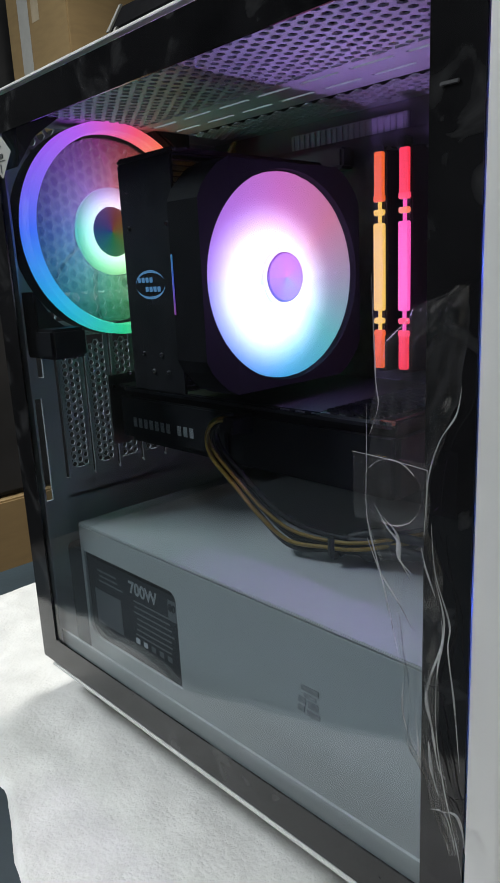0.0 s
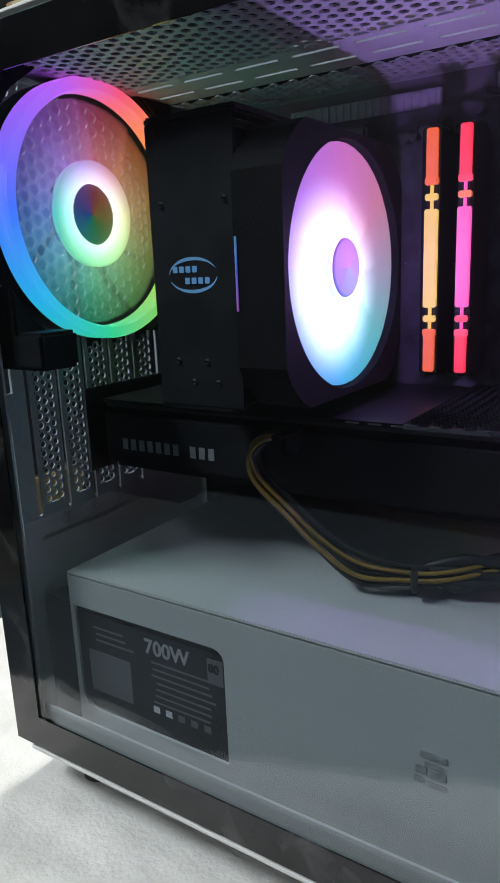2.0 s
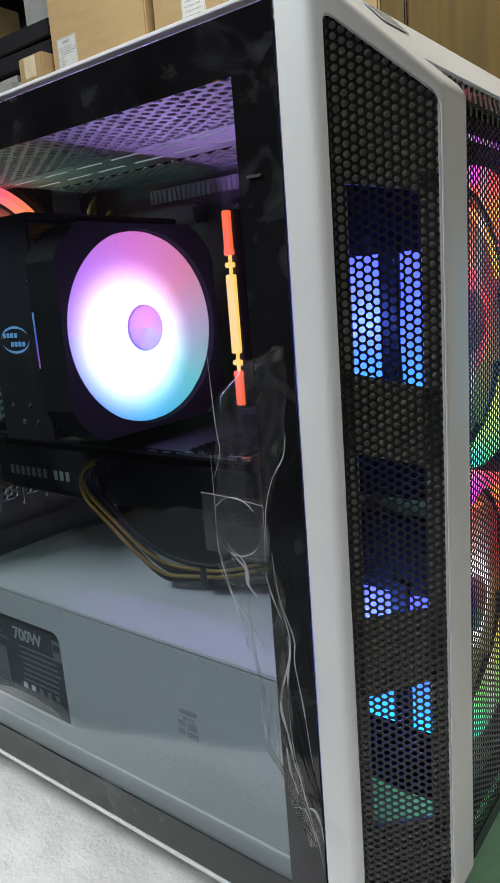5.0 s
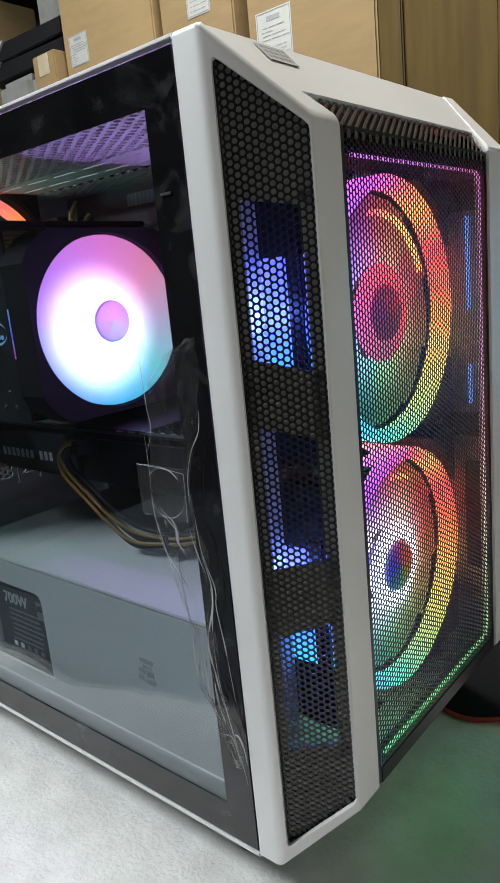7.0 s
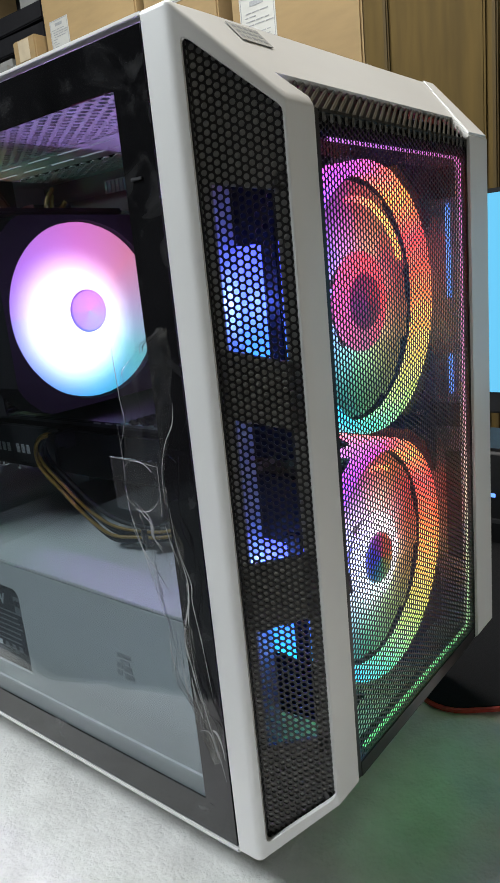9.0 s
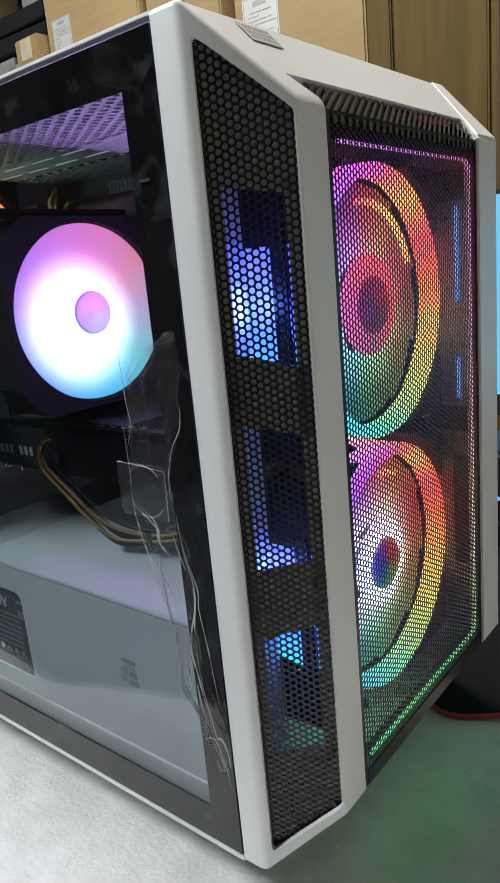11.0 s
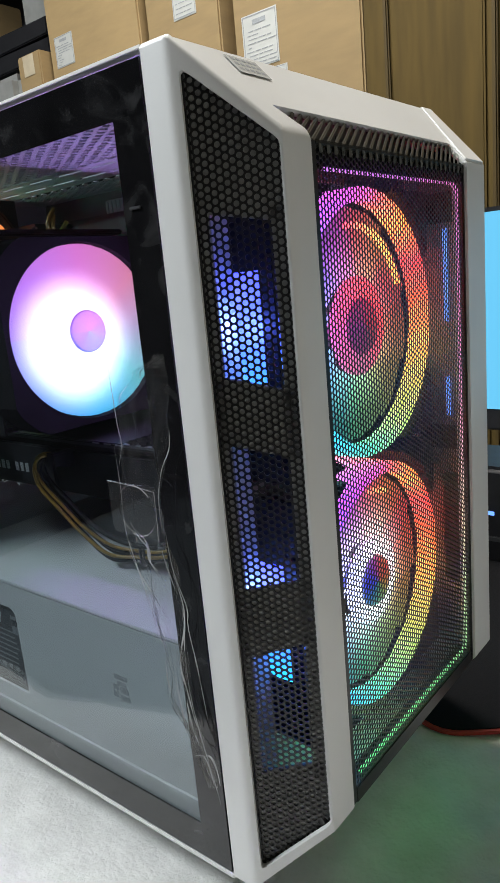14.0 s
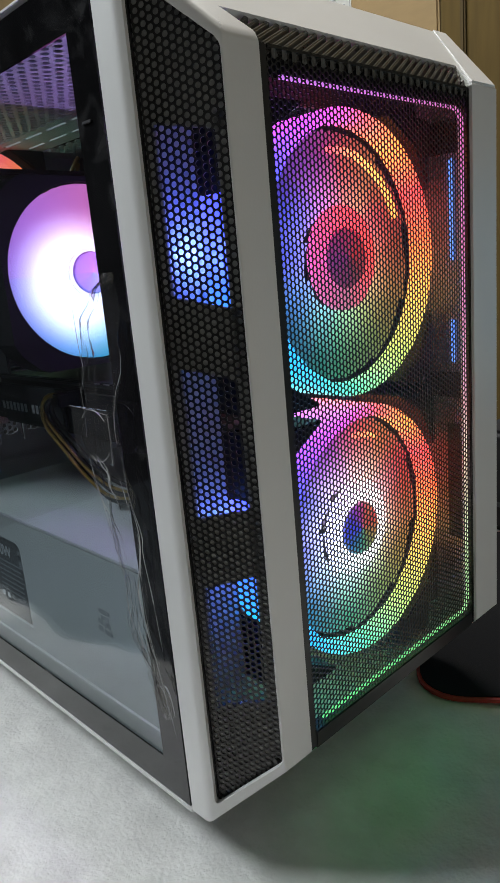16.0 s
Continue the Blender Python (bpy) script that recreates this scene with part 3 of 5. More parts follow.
# dark plate behind the chamfer mesh, with three openings
for z0, z1, a0, a1, t0, t1 in ((0.02, 0.093, 0.0, CL, 0, 0.010), (0.155, 0.191, 0, CL, 0.013, 0.008), (0.264, 0.295, 0, CL, -0.010, -0.011), (0.362, 0.44, 0, CL, -0.008, 0),
                               (0.093, 0.362, 0, 0.0098, 0, 0), (0.093, 0.362, 0.0352, CL, 0, 0)):
    za, zb = max(z0, chamfer_z(a0, False) + 0.004), max(z0 + t0, chamfer_z(a1, False) + 0.004)
    zc, zd = min(z1 + t1, chamfer_z(a1, True) - 0.004), min(z1, chamfer_z(a0, True) - 0.004)
    if zc < zb:
        continue
    part("backing_plate", prism([cpt(a0, za, -0.0052), cpt(a1, zb, -0.0052), cpt(a1, zc, -0.0052), cpt(a0, zd, -0.0052)], -cn, 0.0015), BACKING, nose, "dark backing plate behind the mesh")


XB, ZH = 0.0405, 0.4005
YI, YO = 0.2025, 0.230   # inner and outer edge of the far upright


def nose_shell():
    """One white shell: side pillar, chamfer with its opening, front uprights, sloping hood and underside."""
    bm = bmesh.new()
    seen = {}

    def v(p):
        key = tuple(round(c, 6) for c in p)
        if key not in seen:
            seen[key] = bm.verts.new(p)
        return seen[key]

    def f(*ps):
        bm.faces.new([v(p) for p in ps])

    def bend(p0, p1, p2, n):
        """Points on a rounded corner, each with its lower and upper height."""
        out = []
        for k in range(n + 1):
            t = k / n
            out.append(tuple((1 - t) ** 2 * a + 2 * t * (1 - t) * b + t * t * c for a, b, c in zip(p0, p1, p2)))
        return out

    def at(a):
        return (*cpt(a, 0)[:2], chamfer_z(a, False), chamfer_z(a, True))

    gap, e = 0.0044, CL - 0.0014
    xa = 0.0005
    near = bend((0.0108, -0.001, ZBN, ZT), at(0), at(0.0028), 6)
    shoulder = bend(at(CL - 0.0009), at(CL), (XN, A1.y + 0.0075, ZN0, ZN1), 7)
    section = [(xa, -0.001, ZBN, ZT)] + near + shoulder + [(XN, 0.0385, ZN0, ZN1)]
    R = 0.0026
    pitch = (ZT - ZN1) / (XN - 0.0142)
    crest = []
    for k, p in enumerate(section):
        q0, q1 = section[max(0, k - 1)], section[min(len(section) - 1, k + 1)]
        d = Vector((q1[0] - q0[0], q1[1] - q0[1])).normalized()
        ring = []
        for j in range(6):
            th = math.pi / 2 * j / 5
            go, drop = R * (1 - math.cos(th)), R * (1 - math.sin(th))
            x, y = p[0] - d.y * go, p[1] + d.x * go
            ring.append((x, y, ZT - pitch * max(0.0, x - 0.0142) - drop))
        crest.append(ring)
    for k, (p, q) in enumerate(zip(section, section[1:])):
        if k != len(near):
            f((p[0], p[1], p[2]), (q[0], q[1], q[2]), crest[k + 1][0], crest[k][0])
        for a, b, c, d in zip(crest[k], crest[k][1:], crest[k + 1], crest[k + 1][1:]):
            f(a, c, d, b)
    # flat of the chamfer with a round-cornered opening
    o = [(*near[-1][:2], near[-1][2]), (*shoulder[0][:2], shoulder[0][2]), crest[len(near) + 1][0], crest[len(near)][0]]
    flat = [(gap, chamfer_z(gap, False) + 0.0075), (e, chamfer_z(e, False) + 0.0050), (e, chamfer_z(e, True) - 0.0050), (gap, chamfer_z(gap, True) - 0.0085)]
    loops = []
    for k in range(4):
        c = Vector(flat[k])
        d0, d1 = (Vector(flat[k - 1]) - c).normalized(), (Vector(flat[(k + 1) % 4]) - c).normalized()
        r = 0.0042
        loops.append([cpt(x, z) for x, z in bend(c + d0 * r, c, c + d1 * r, 6)])
    for k in range(4):
        n_ = (k + 1) % 4
        f(o[k], o[n_], loops[n_][0], loops[k][-1])
        for p, q in zip(loops[k], loops[k][1:]):
            f(o[k], q, p)
    f((XN, 0.0385, ZN0), (XN - 0.008, 0.0385, ZN0 + 0.004), (XN - 0.008, 0.0385, ZN1 - 0.004), *crest[-1][::-1])
    # far side
    f((XN, YI, ZN0), (XN, YO, ZN0), (XN, YO, ZN1), (XN, YI, ZN1))
    f((XN, YO, ZN0), (0.0142, W, ZBN), (0.0142, W, ZT), (XN, YO, ZN1))
    f((XN - 0.008, YI, ZN0 + 0.004), (XN, YI, ZN0), (XN, YI, ZN1), (XN - 0.008, YI, ZN1 - 0.004))
    f((0.0142, W, ZBN), (xa, W, ZBN), (xa, W, ZT), (0.0142, W, ZT))
    for zt, zn, zh in ((ZT, ZN1, ZH), (ZBN, ZN0, ZBN + 0.025)):
        rim = [c[-1] if zt == ZT else (p[0], p[1], p[2]) for p, c in zip(section, crest)]
        k0 = len(near)
        f(*rim[k0:], (XB, 0.030, zh), (XB, 0.2065, zh), (XN, YI, zn), (XN, YO, zn), (0.0142, W, zt))
        f(*rim[:k0 + 1], (0.0142, W, zt), (xa, W, zt))
    mid = Vector((-0.05, 0.12, 0.23))
    bm.normal_update()
    for face in bm.faces:
        if (face.calc_center_median() - mid).dot(face.normal) < 0:
            face.normal_flip()
    bm.normal_update()
    bm.to_mesh(nose.data)
    bm.free()
    nose.data.materials.append(WHITE)
    so_ = nose.modifiers.new("thick", "SOLIDIFY")
    so_.thickness, so_.offset = 0.003, -1
    be = nose.modifiers.new("round", "BEVEL")
    be.width, be.segments, be.limit_method, be.angle_limit = 0.0010, 3, "ANGLE", radians(32)
    be.harden_normals = True
    smooth(nose)


nose_shell()
# ribbed black vent between hood and front mesh
SLANT = 0.028
for k in range(32):
    y = 0.0445 + k * 0.0061
    f0, f1 = max(0.0, (y - 0.2045) / SLANT), min(1.0, (y - 0.0405) / SLANT)
    if f1 - f0 < 0.12:
        continue
    ends = []
    for f, drop in ((f0, 0.0005), (f1, 0.0012), (f1, 0.0065), (f0, 0.0065)):
        ends.append((XB - 0.001 + (XN - XB - 0.001) * f, y - SLANT * f, ZH + (ZN1 - ZH) * f - drop))
    part("vent_rib", prism(ends, (0, 1, 0), 0.0027, 0.0005), RIB, nose)
part("vent_floor", prism([(XB - 0.004, 0.0405, ZH - 0.0045), (XN - 0.0026, 0.0405, ZN1 - 0.0055), (XN - 0.006, 0.0405, ZN1 - 0.012), (XB - 0.006, 0.0405, ZH - 0.012)], (0, 1, 0), 0.1635), DULL, nose)
for y0 in (0.0365, 0.2025):
    part("vent_end", prism([(XB - 0.006, y0, ZH - 0.001), (XN - 0.002, y0, ZN1 - 0.002), (XN - 0.004, y0, ZN1 - 0.014), (XB - 0.006, y0, ZH - 0.014)], (0, 1, 0), 0.0036), DULL, nose)
# raised rim along the far sloping corner
part("far_rim", prism([(0.0125, 0.2285, ZT + 0.0002), (XN - 0.0015, YI + 0.001, ZN1 + 0.0006), (XN - 0.0005, YO - 0.001, ZN1 + 0.0002), (0.0125, W + 0.0035, ZT + 0.0002)], (0.55, 0, 0.83), 0.0016, 0.0006), WHITE, nose)
# sticker with unreadable print on the hood
slope = Vector((XB - 0.0142, 0, ZH - ZT)).normalized()
sn = Vector((-slope.z, 0, slope.x))
o = Vector((0.0142, 0, ZT))
def hp(d, y, lift):
    p = o + slope * d + sn * lift
    return (p.x, y, p.z)


sticker = part("warning_sticker", prism([hp(0.005, 0.030, 0.0003), hp(0.017, 0.030, 0.0003), hp(0.017, 0.051, 0.0003), hp(0.005, 0.051, 0.0003)], sn, 0.0003), PAPER, nose, "small printed paper sticker")
for i in range(3):
    for j in range(5):
        d, y = 0.0064 + i * 0.0034, 0.032 + j * 0.0037
        part("print_bar", prism([hp(d, y, 0.0006), hp(d + 0.0016, y, 0.0006), hp(d + 0.0016, y + 0.0026, 0.0006), hp(d, y + 0.0026, 0.0006)], sn, 0.0001), SOFTINK, sticker)
# black front mesh with its surround
XM = 0.050
perforated("front_mesh", (XM, 0.044, 0.074), (0, 1, 0), (0, 0, 1), lambda a, b: True, (0.157, 0.3115), 0.0029, 0.00132, 0.0005, MESHBLACK, nose)
for y0, y1, z0, z1 in ((0.0385, 0.0445, ZN0 - 0.002, ZN1 - 0.001), (0.2005, YI + 0.0004, ZN0 - 0.002, ZN1 - 0.001), (0.0445, 0.2005, ZN0 - 0.003, 0.0735), (0.0445, 0.2005, 0.3850, ZN1 - 0.001)):
    part("mesh_surround", block(XM - 0.006, XM + 0.0008, y0, y1, z0, z1, 0.0006), MESHBLACK, nose)
# dark skirt under the mesh
part("front_skirt", prism([(XB - 0.004, 0.02, ZB + 0.03), (XN - 0.004, 0.02, ZN0 - 0.001), (XN - 0.008, 0.02, ZN0 + 0.004), (XB - 0.008, 0.02, ZB + 0.036)], (0, 1, 0), 0.21), MESHBLACK, nose)
# inner wall of the nose, far side, and the chassis front plate behind the fans
part("nose_inner_wall", block(0.013, 0.046, 0.2085, 0.2115, 0.07, 0.386), BLADE_GREY, nose)
part("front_plate_edge", block(-0.008, -0.005, 0.006, 0.05, 0.03, 0.42), WHITE, case)
# far and top edges of the same white plate, shade put in as dark grey
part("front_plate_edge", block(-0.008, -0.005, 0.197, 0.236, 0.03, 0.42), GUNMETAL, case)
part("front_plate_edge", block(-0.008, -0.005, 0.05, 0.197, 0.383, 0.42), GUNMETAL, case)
for z0, z1, x0 in ((0.356, 0.374, 0.020), (0.213, 0.229, 0.016), (0.120, 0.196, 0.031)):
    part("mount_bracket", block(x0, 0.043, 0.2062, 0.2084, z0, z1, 0.0008), BLACK, nose, "black fan mount bracket")
SLOT = glow("blue_slot_led", (0.12, 0.3, 1.0), 1.8)
for z0, z1 in ((0.296, 0.353), (0.235, 0.261)):
    part("light_slot", block(0.0345, 0.0372, 0.2068, 0.2084, z0, z1, 0.0005), SLOT, nose, "narrow blue light slot")
# green bar added under the front for the table's glow, whose source is unseen
UNDER = glow("added_green_glow", (0.07, 1.0, 0.2), 1.0)
def under(x, lift):
    return (x, 0.055, ZB + (ZN0 - ZB) / (XN - 0.0142) * (x - 0.0142) - lift)


part("added_glow_bar", prism([under(0.034, 0.0005), under(0.043, 0.0005), under(0.043, 0.0001), under(0.034, 0.0001)], (0, 1, 0), 0.14), UNDER, nose, "added green glow bar under the front, its source unseen")
# light strip round the mesh
strip = bmesh.new()
cy, cz = 0.1275, 0.226
HY, HZ, RC = 0.0735, 0.151, 0.009
rect = [(-HY, HZ)]
for sy, a0 in ((1, 90), (-1, 0)):
    for k in range(6):
        a = radians(a0 - k * 18)
        rect.append((HY - RC + RC * math.cos(a), sy * (HZ - RC) + RC * math.sin(a)))
rect.append((-HY, -HZ))
sv = [[strip.verts.new((dx, y * g, z * (1 + (g - 1) * 0.5))) for dx, g in ((0, 1), (0.002, 1), (0.002, 0.984), (0, 0.984))] for y, z in rect]
for p, q in zip(sv, sv[1:]):
    for j in range(4):
        strip.faces.new((p[j], p[(j + 1) % 4], q[(j + 1) % 4], q[j]))
for cap_end in (sv[0], sv[-1]):
    strip.faces.new(cap_end)
bmesh.ops.recalc_face_normals(strip, faces=strip.faces[:])
so = part("light_strip", strip, STRIP_LIGHT, nose, "thin coloured light strip round the mesh")
so.location = (0.0462, cy, cz)


# ---- fans ----
def ring_fan(name, label, where, radius, mats, blades, hub_r, depth=0.025, ring_w=0.0068, frame_half=0.072, twist=0, back=None, ring_back=-0.001, cap=None, out=0.0, proud=0.1):
    ring_m, hub_m, blade_m = mats
    fan = thing(name, label, "fan", where)
    r0, r1 = radius - ring_w, radius
    rb = ring_back
    part("light_ring", lathe([(-rb, r1), (depth * 0.42, r1), (depth * 0.5, r1 - 0.001), (depth * 0.5, r0 + 0.001), (depth * 0.42, r0), (-rb, r0)], 72), ring_m, fan, "glowing rainbow light ring")
    end = back or depth * 0.55
    part("duct", lathe([(-rb - 0.0005, r0 + 0.004), (-rb - 0.0005, r0), (-end, r0), (-end, r0 + 0.004)], 56), BLACK, fan, "black inner duct")
    part("shell", lathe([(-rb - 0.0005, r1), (-rb - 0.0005, r0 + 0.0045), (-end, r0 + 0.0045), (-end, r1)], 56), ring_m if back else BLACK, fan)
    for sy in (-1, 1):
        for sz in (-1, 1):
            c, k, fore = frame_half, (0.039 if back else 0.034), (0.5 if back else 0.3)
            pts = [(0, sy * c, sz * c), (0, sy * (c - k), sz * c), (0, sy * (c - 0.014), sz * (c - 0.014)), (0, sy * c, sz * (c - k))]
            f = part("frame_corner", prism([(depth * fore, y, z) for _, y, z in pts], (-1, 0, 0), (back or depth * 0.5) + depth * fore, 0.0015), BLACK, fan)
    if back:
        for sy in (-1, 1):
            part("frame_side", block(-0.0075, 0.0015, sy * frame_half - 0.001, sy * frame_half + 0.0018, -0.04, 0.04, 0.0005), BLACK, fan)
    hub = smooth(part("hub", lathe([(depth * (0.2 + proud) + out, 0.0), (depth * (0.2 + proud) + out, hub_r * 0.55), (depth * (0.17 + proud * 0.5) + out, hub_r * 0.6), (-depth * 0.3, hub_r * 0.6), (-depth * 0.3, 0.0)], 40, closed=False), cap or BLADE_GREY, fan))
    part("hub_ring", lathe([(depth * 0.20 + out, hub_r * 0.6), (depth * 0.20 + out, hub_r), (depth * 0.16 + out, hub_r * 1.04), (depth * 0.06, hub_r * 1.04), (depth * 0.06, hub_r * 0.6)], 48), hub_m, fan, "glowing hub ring")
    for i in range(blades):
        vs, fs = [], []
        nr, na = 6, 5
        span = 360 / blades * 2.0
        for p in range(nr + 1):
            f = p / nr
            r = hub_r * 1.0 + (r0 - 0.0015 - hub_r) * f
            for q in range(na + 1):
                g = q / na
                a = radians(i * 360 / blades + twist + span * (g - 0.5) + 16 * f)
                x = depth * (0.02 - 0.30 * g) * (1 - 0.25 * f)
                vs.append((x, r * math.cos(a), r * math.sin(a)))
        n0 = len(vs)
        vs += [(x - 0.0012, y, z) for x, y, z in vs]
        for p in range(nr):
            for q in range(na):
                a = p * (na + 1) + q
                fs.append((a, a + 1, a + na + 2, a + na + 1))
                fs.append((n0 + a, n0 + a + na + 1, n0 + a + na + 2, n0 + a + 1))
        smooth(mesh_part("blade", vs, fs, blade_m, fan))
    return fan


ring_fan("front_fan", "upper front case fan with a glowing rainbow ring", (0.0175, 0.1235, 0.3025), 0.0725, (RING_LIGHT, UP_HUB, UP_BLADE), 9, 0.026, back=0.034, cap=UP_CAP)
ring_fan("front_fan", "lower front case fan with a bright white hub", (0.0175, 0.1235, 0.151), 0.0725, (RING_LIGHT, LOW_HUB, LOW_BLADE), 9, 0.026, twist=11, back=0.034, cap=LOW_CAP)
ring_fan("rear_fan", "rear case fan with a glowing rainbow ring", (-0.332, 0.0805, 0.3455), 0.0728, (REAR_LIGHT, REAR_HUB, REAR_BLADE), 9, 0.0292, ring_w=0.0075, cap=REAR_CAP, out=-0.006, proud=0.0)
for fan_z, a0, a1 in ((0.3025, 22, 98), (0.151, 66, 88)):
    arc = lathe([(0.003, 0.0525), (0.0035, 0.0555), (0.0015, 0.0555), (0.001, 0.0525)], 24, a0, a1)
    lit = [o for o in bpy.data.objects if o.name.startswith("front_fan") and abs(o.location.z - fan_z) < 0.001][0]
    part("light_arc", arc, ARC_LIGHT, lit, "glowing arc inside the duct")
bracket = plain("fan_clip", block(-0.345, -0.305, 0.008, 0.034, 0.262, 0.282, 0.002), BLACK, "black fan corner clip on the rear wall", "fan clip")

# ---- power supply shroud and supply ----
SH = thing("supply_shroud", "white steel power supply shroud with a cut-out window", "shroud")
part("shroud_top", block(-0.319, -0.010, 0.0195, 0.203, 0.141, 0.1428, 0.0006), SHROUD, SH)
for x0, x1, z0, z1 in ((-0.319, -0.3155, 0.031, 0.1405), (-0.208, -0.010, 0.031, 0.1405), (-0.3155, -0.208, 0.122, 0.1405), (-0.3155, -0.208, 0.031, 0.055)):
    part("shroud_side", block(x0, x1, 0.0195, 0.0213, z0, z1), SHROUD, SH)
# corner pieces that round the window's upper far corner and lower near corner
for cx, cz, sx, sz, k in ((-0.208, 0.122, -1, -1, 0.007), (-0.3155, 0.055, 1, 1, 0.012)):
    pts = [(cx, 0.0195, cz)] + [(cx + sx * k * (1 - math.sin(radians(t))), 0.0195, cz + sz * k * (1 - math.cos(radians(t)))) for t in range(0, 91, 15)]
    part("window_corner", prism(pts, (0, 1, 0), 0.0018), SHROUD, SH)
mark = thing("shroud_mark", "small grey printed emblem on the shroud", "emblem")
for k, (x, z, w, h) in enumerate(((-0.1045, 0.1015, 0.012, 0.003), (-0.1025, 0.0975, 0.008, 0.0025), (-0.1065, 0.0935, 0.005, 0.0035), (-0.100, 0.0925, 0.007, 0.004), (-0.107, 0.0885, 0.0045, 0.0035), (-0.1005, 0.0875, 0.0085, 0.0035))):
    part("print_bar", block(x, x + w, 0.0191, 0.0194, z, z + h), PALEINK, mark)

psu = thing("power_supply", "black power supply behind the shroud window", "power supply")
part("housing", block(-0.349, -0.200, 0.024, 0.18, 0.032, 0.118, 0.002), BLACK, psu)
lab = part("rating_label", block(-0.3125, -0.2095, 0.0232, 0.0238, 0.058, 0.116, 0.0), LABEL, psu, "dark rating label with pale print")
words("wattage", "700W", 0.0125, (-0.2655, 0.0231, 0.1035), SOFTINK, lab, "large pale 700W", 1.0)
part("sticker", block(-0.3105, -0.2775, 0.0228, 0.0231, 0.066, 0.093, 0.0), DIMINK, lab, "grey table on the label")
part("badge", block(-0.2215, -0.2115, 0.0228, 0.0231, 0.098, 0.1125), DIMINK, lab)
words("badge_number", "80", 0.007, (-0.2207, 0.0226, 0.105), LABEL, lab)
rng = random.Random(4)
for k in range(7):
    z = 0.0985 - k * 0.0042
    part("print_bar", block(-0.262 + rng.random() * 0.004, -0.222 + rng.random() * 0.006, 0.0229, 0.0231, z - 0.0006, z + 0.0006), DIMINK, lab)
for k in range(3):
    part("print_bar", block(-0.306 + rng.random() * 0.003, -0.272 - rng.random() * 0.01, 0.0229, 0.0231, 0.108 - k * 0.004, 0.1093 - k * 0.004), DIMINK, lab)
for k in range(5):
    part("print_mark", block(-0.262 + k * 0.009, -0.2575 + k * 0.009, 0.0229, 0.0231, 0.0665, 0.0705), INK if k < 2 else DIMINK, lab)

# ---- motherboard ----
mb = thing("motherboard", "black motherboard mounted on the tray", "motherboard")
part("board", block(-0.330, -0.075, 0.195, 0.1975, 0.155, 0.398, 0.0005), PCB, mb)
part("rear_port_cover", block(-0.335, -0.300, 0.150, 0.195, 0.270, 0.395, 0.003), GUNMETAL, mb)
for z0 in (0.378, 0.155):
    b = block(-0.29, -0.20, 0.180, 0.195, z0, z0 + 0.014, 0.002)
    part("heatsink", b, GUNMETAL, mb)
part("chipset_heatsink", block(-0.14, -0.095, 0.183, 0.195, 0.165, 0.215, 0.003), GUNMETAL, mb)
part("power_socket", block(-0.092, -0.080, 0.180, 0.195, 0.28, 0.335, 0.001), BLACK, mb)
for k in range(14):
    x, z = -0.26 + rng.random() * 0.17, 0.38 + rng.random() * 0.014
    part("capacitor", lathe([(0, 0), (0, 0.003), (0.008, 0.003), (0.008, 0)], 12, closed=False), GUNMETAL, mb).matrix_basis = pose(x, 0.195, z, 0, 0, -90)
for k in range(4):
    x = -0.164 + k * 0.0094
    part("memory_slot", block(x - 0.0034, x + 0.0034, 0.186, 0.195, 0.243, 0.385, 0.0008), BLACK, mb)


# ---- memory ----
def ram(x, stops, group):
    st = thing("memory_module", "black memory module with a glowing coloured light bar", "memory module", (0, 0, 0), group)
    part("heat_spreader", block(x - 0.0036, x + 0.0036, 0.154, 0.188, 0.2465, 0.3795, 0.001), BLACK, st)
    segs = ((0.352, 0.3785, 0.0030), (0.350, 0.354, 0.0036), (0.342, 0.3455, 0.0034), (0.285, 0.3375, 0.0036), (0.277, 0.2805, 0.0034), (0.269, 0.273, 0.0036), (0.2490, 0.2695, 0.0030))
    for (z0, z1, h), c in zip(segs, stops):
        part("light_bar", block(x - h, x + h, 0.1502, 0.1538, z0, z1, 0.0006), c, st, "glowing light bar segment")
    part("light_thread", block(x - 0.0006, x + 0.0006, 0.1512, 0.1538, 0.270, 0.352), stops[3], st)
    return st


L = {k: glow(k + "_led", c, s) for k, c, s in (("amber", (1.0, 0.13, 0.015), 1.6), ("rose", (1.0, 0.06, 0.12), 2.0), ("salmon", (1.0, 0.2, 0.08), 1.8), ("pink", (1.0, 0.09, 0.4), 2.0), ("crimson", (1.0, 0.03, 0.06), 1.9), ("straw", (1.0, 0.55, 0.09), 1.7))}
ram(-0.1495, [L["amber"], L["amber"], L["straw"], L["straw"], L["straw"], L["amber"], L["amber"]], "memory modules")
ram(-0.1315, [L["crimson"], L["rose"], L["salmon"], L["pink"], L["rose"], L["rose"], L["crimson"]], "memory modules")

# ---- processor cooler ----
cool = thing("processor_cooler", "black tower processor cooler with a glowing fan", "cooler")
fins = bmesh.new()
for k in range(44):
    z = 0.2475 + k * 0.0029
    block(-0.243, -0.196, 0.030, 0.150, z, z + 0.0006, 0.0, fins)
part("fin_stack", fins, FIN, cool, "stack of dark metal fins")
part("side_cover", block(-0.2435, -0.1935, 0.028, 0.0298, 0.246, 0.3755, 0.0008), BLACK, cool, "black side plate")
part("top_cover", block(-0.244, -0.193, 0.028, 0.152, 0.3745, 0.3785, 0.0012), BLACK, cool)
part("base", block(-0.236, -0.204, 0.150, 0.194, 0.29, 0.33, 0.002), STEEL, cool)
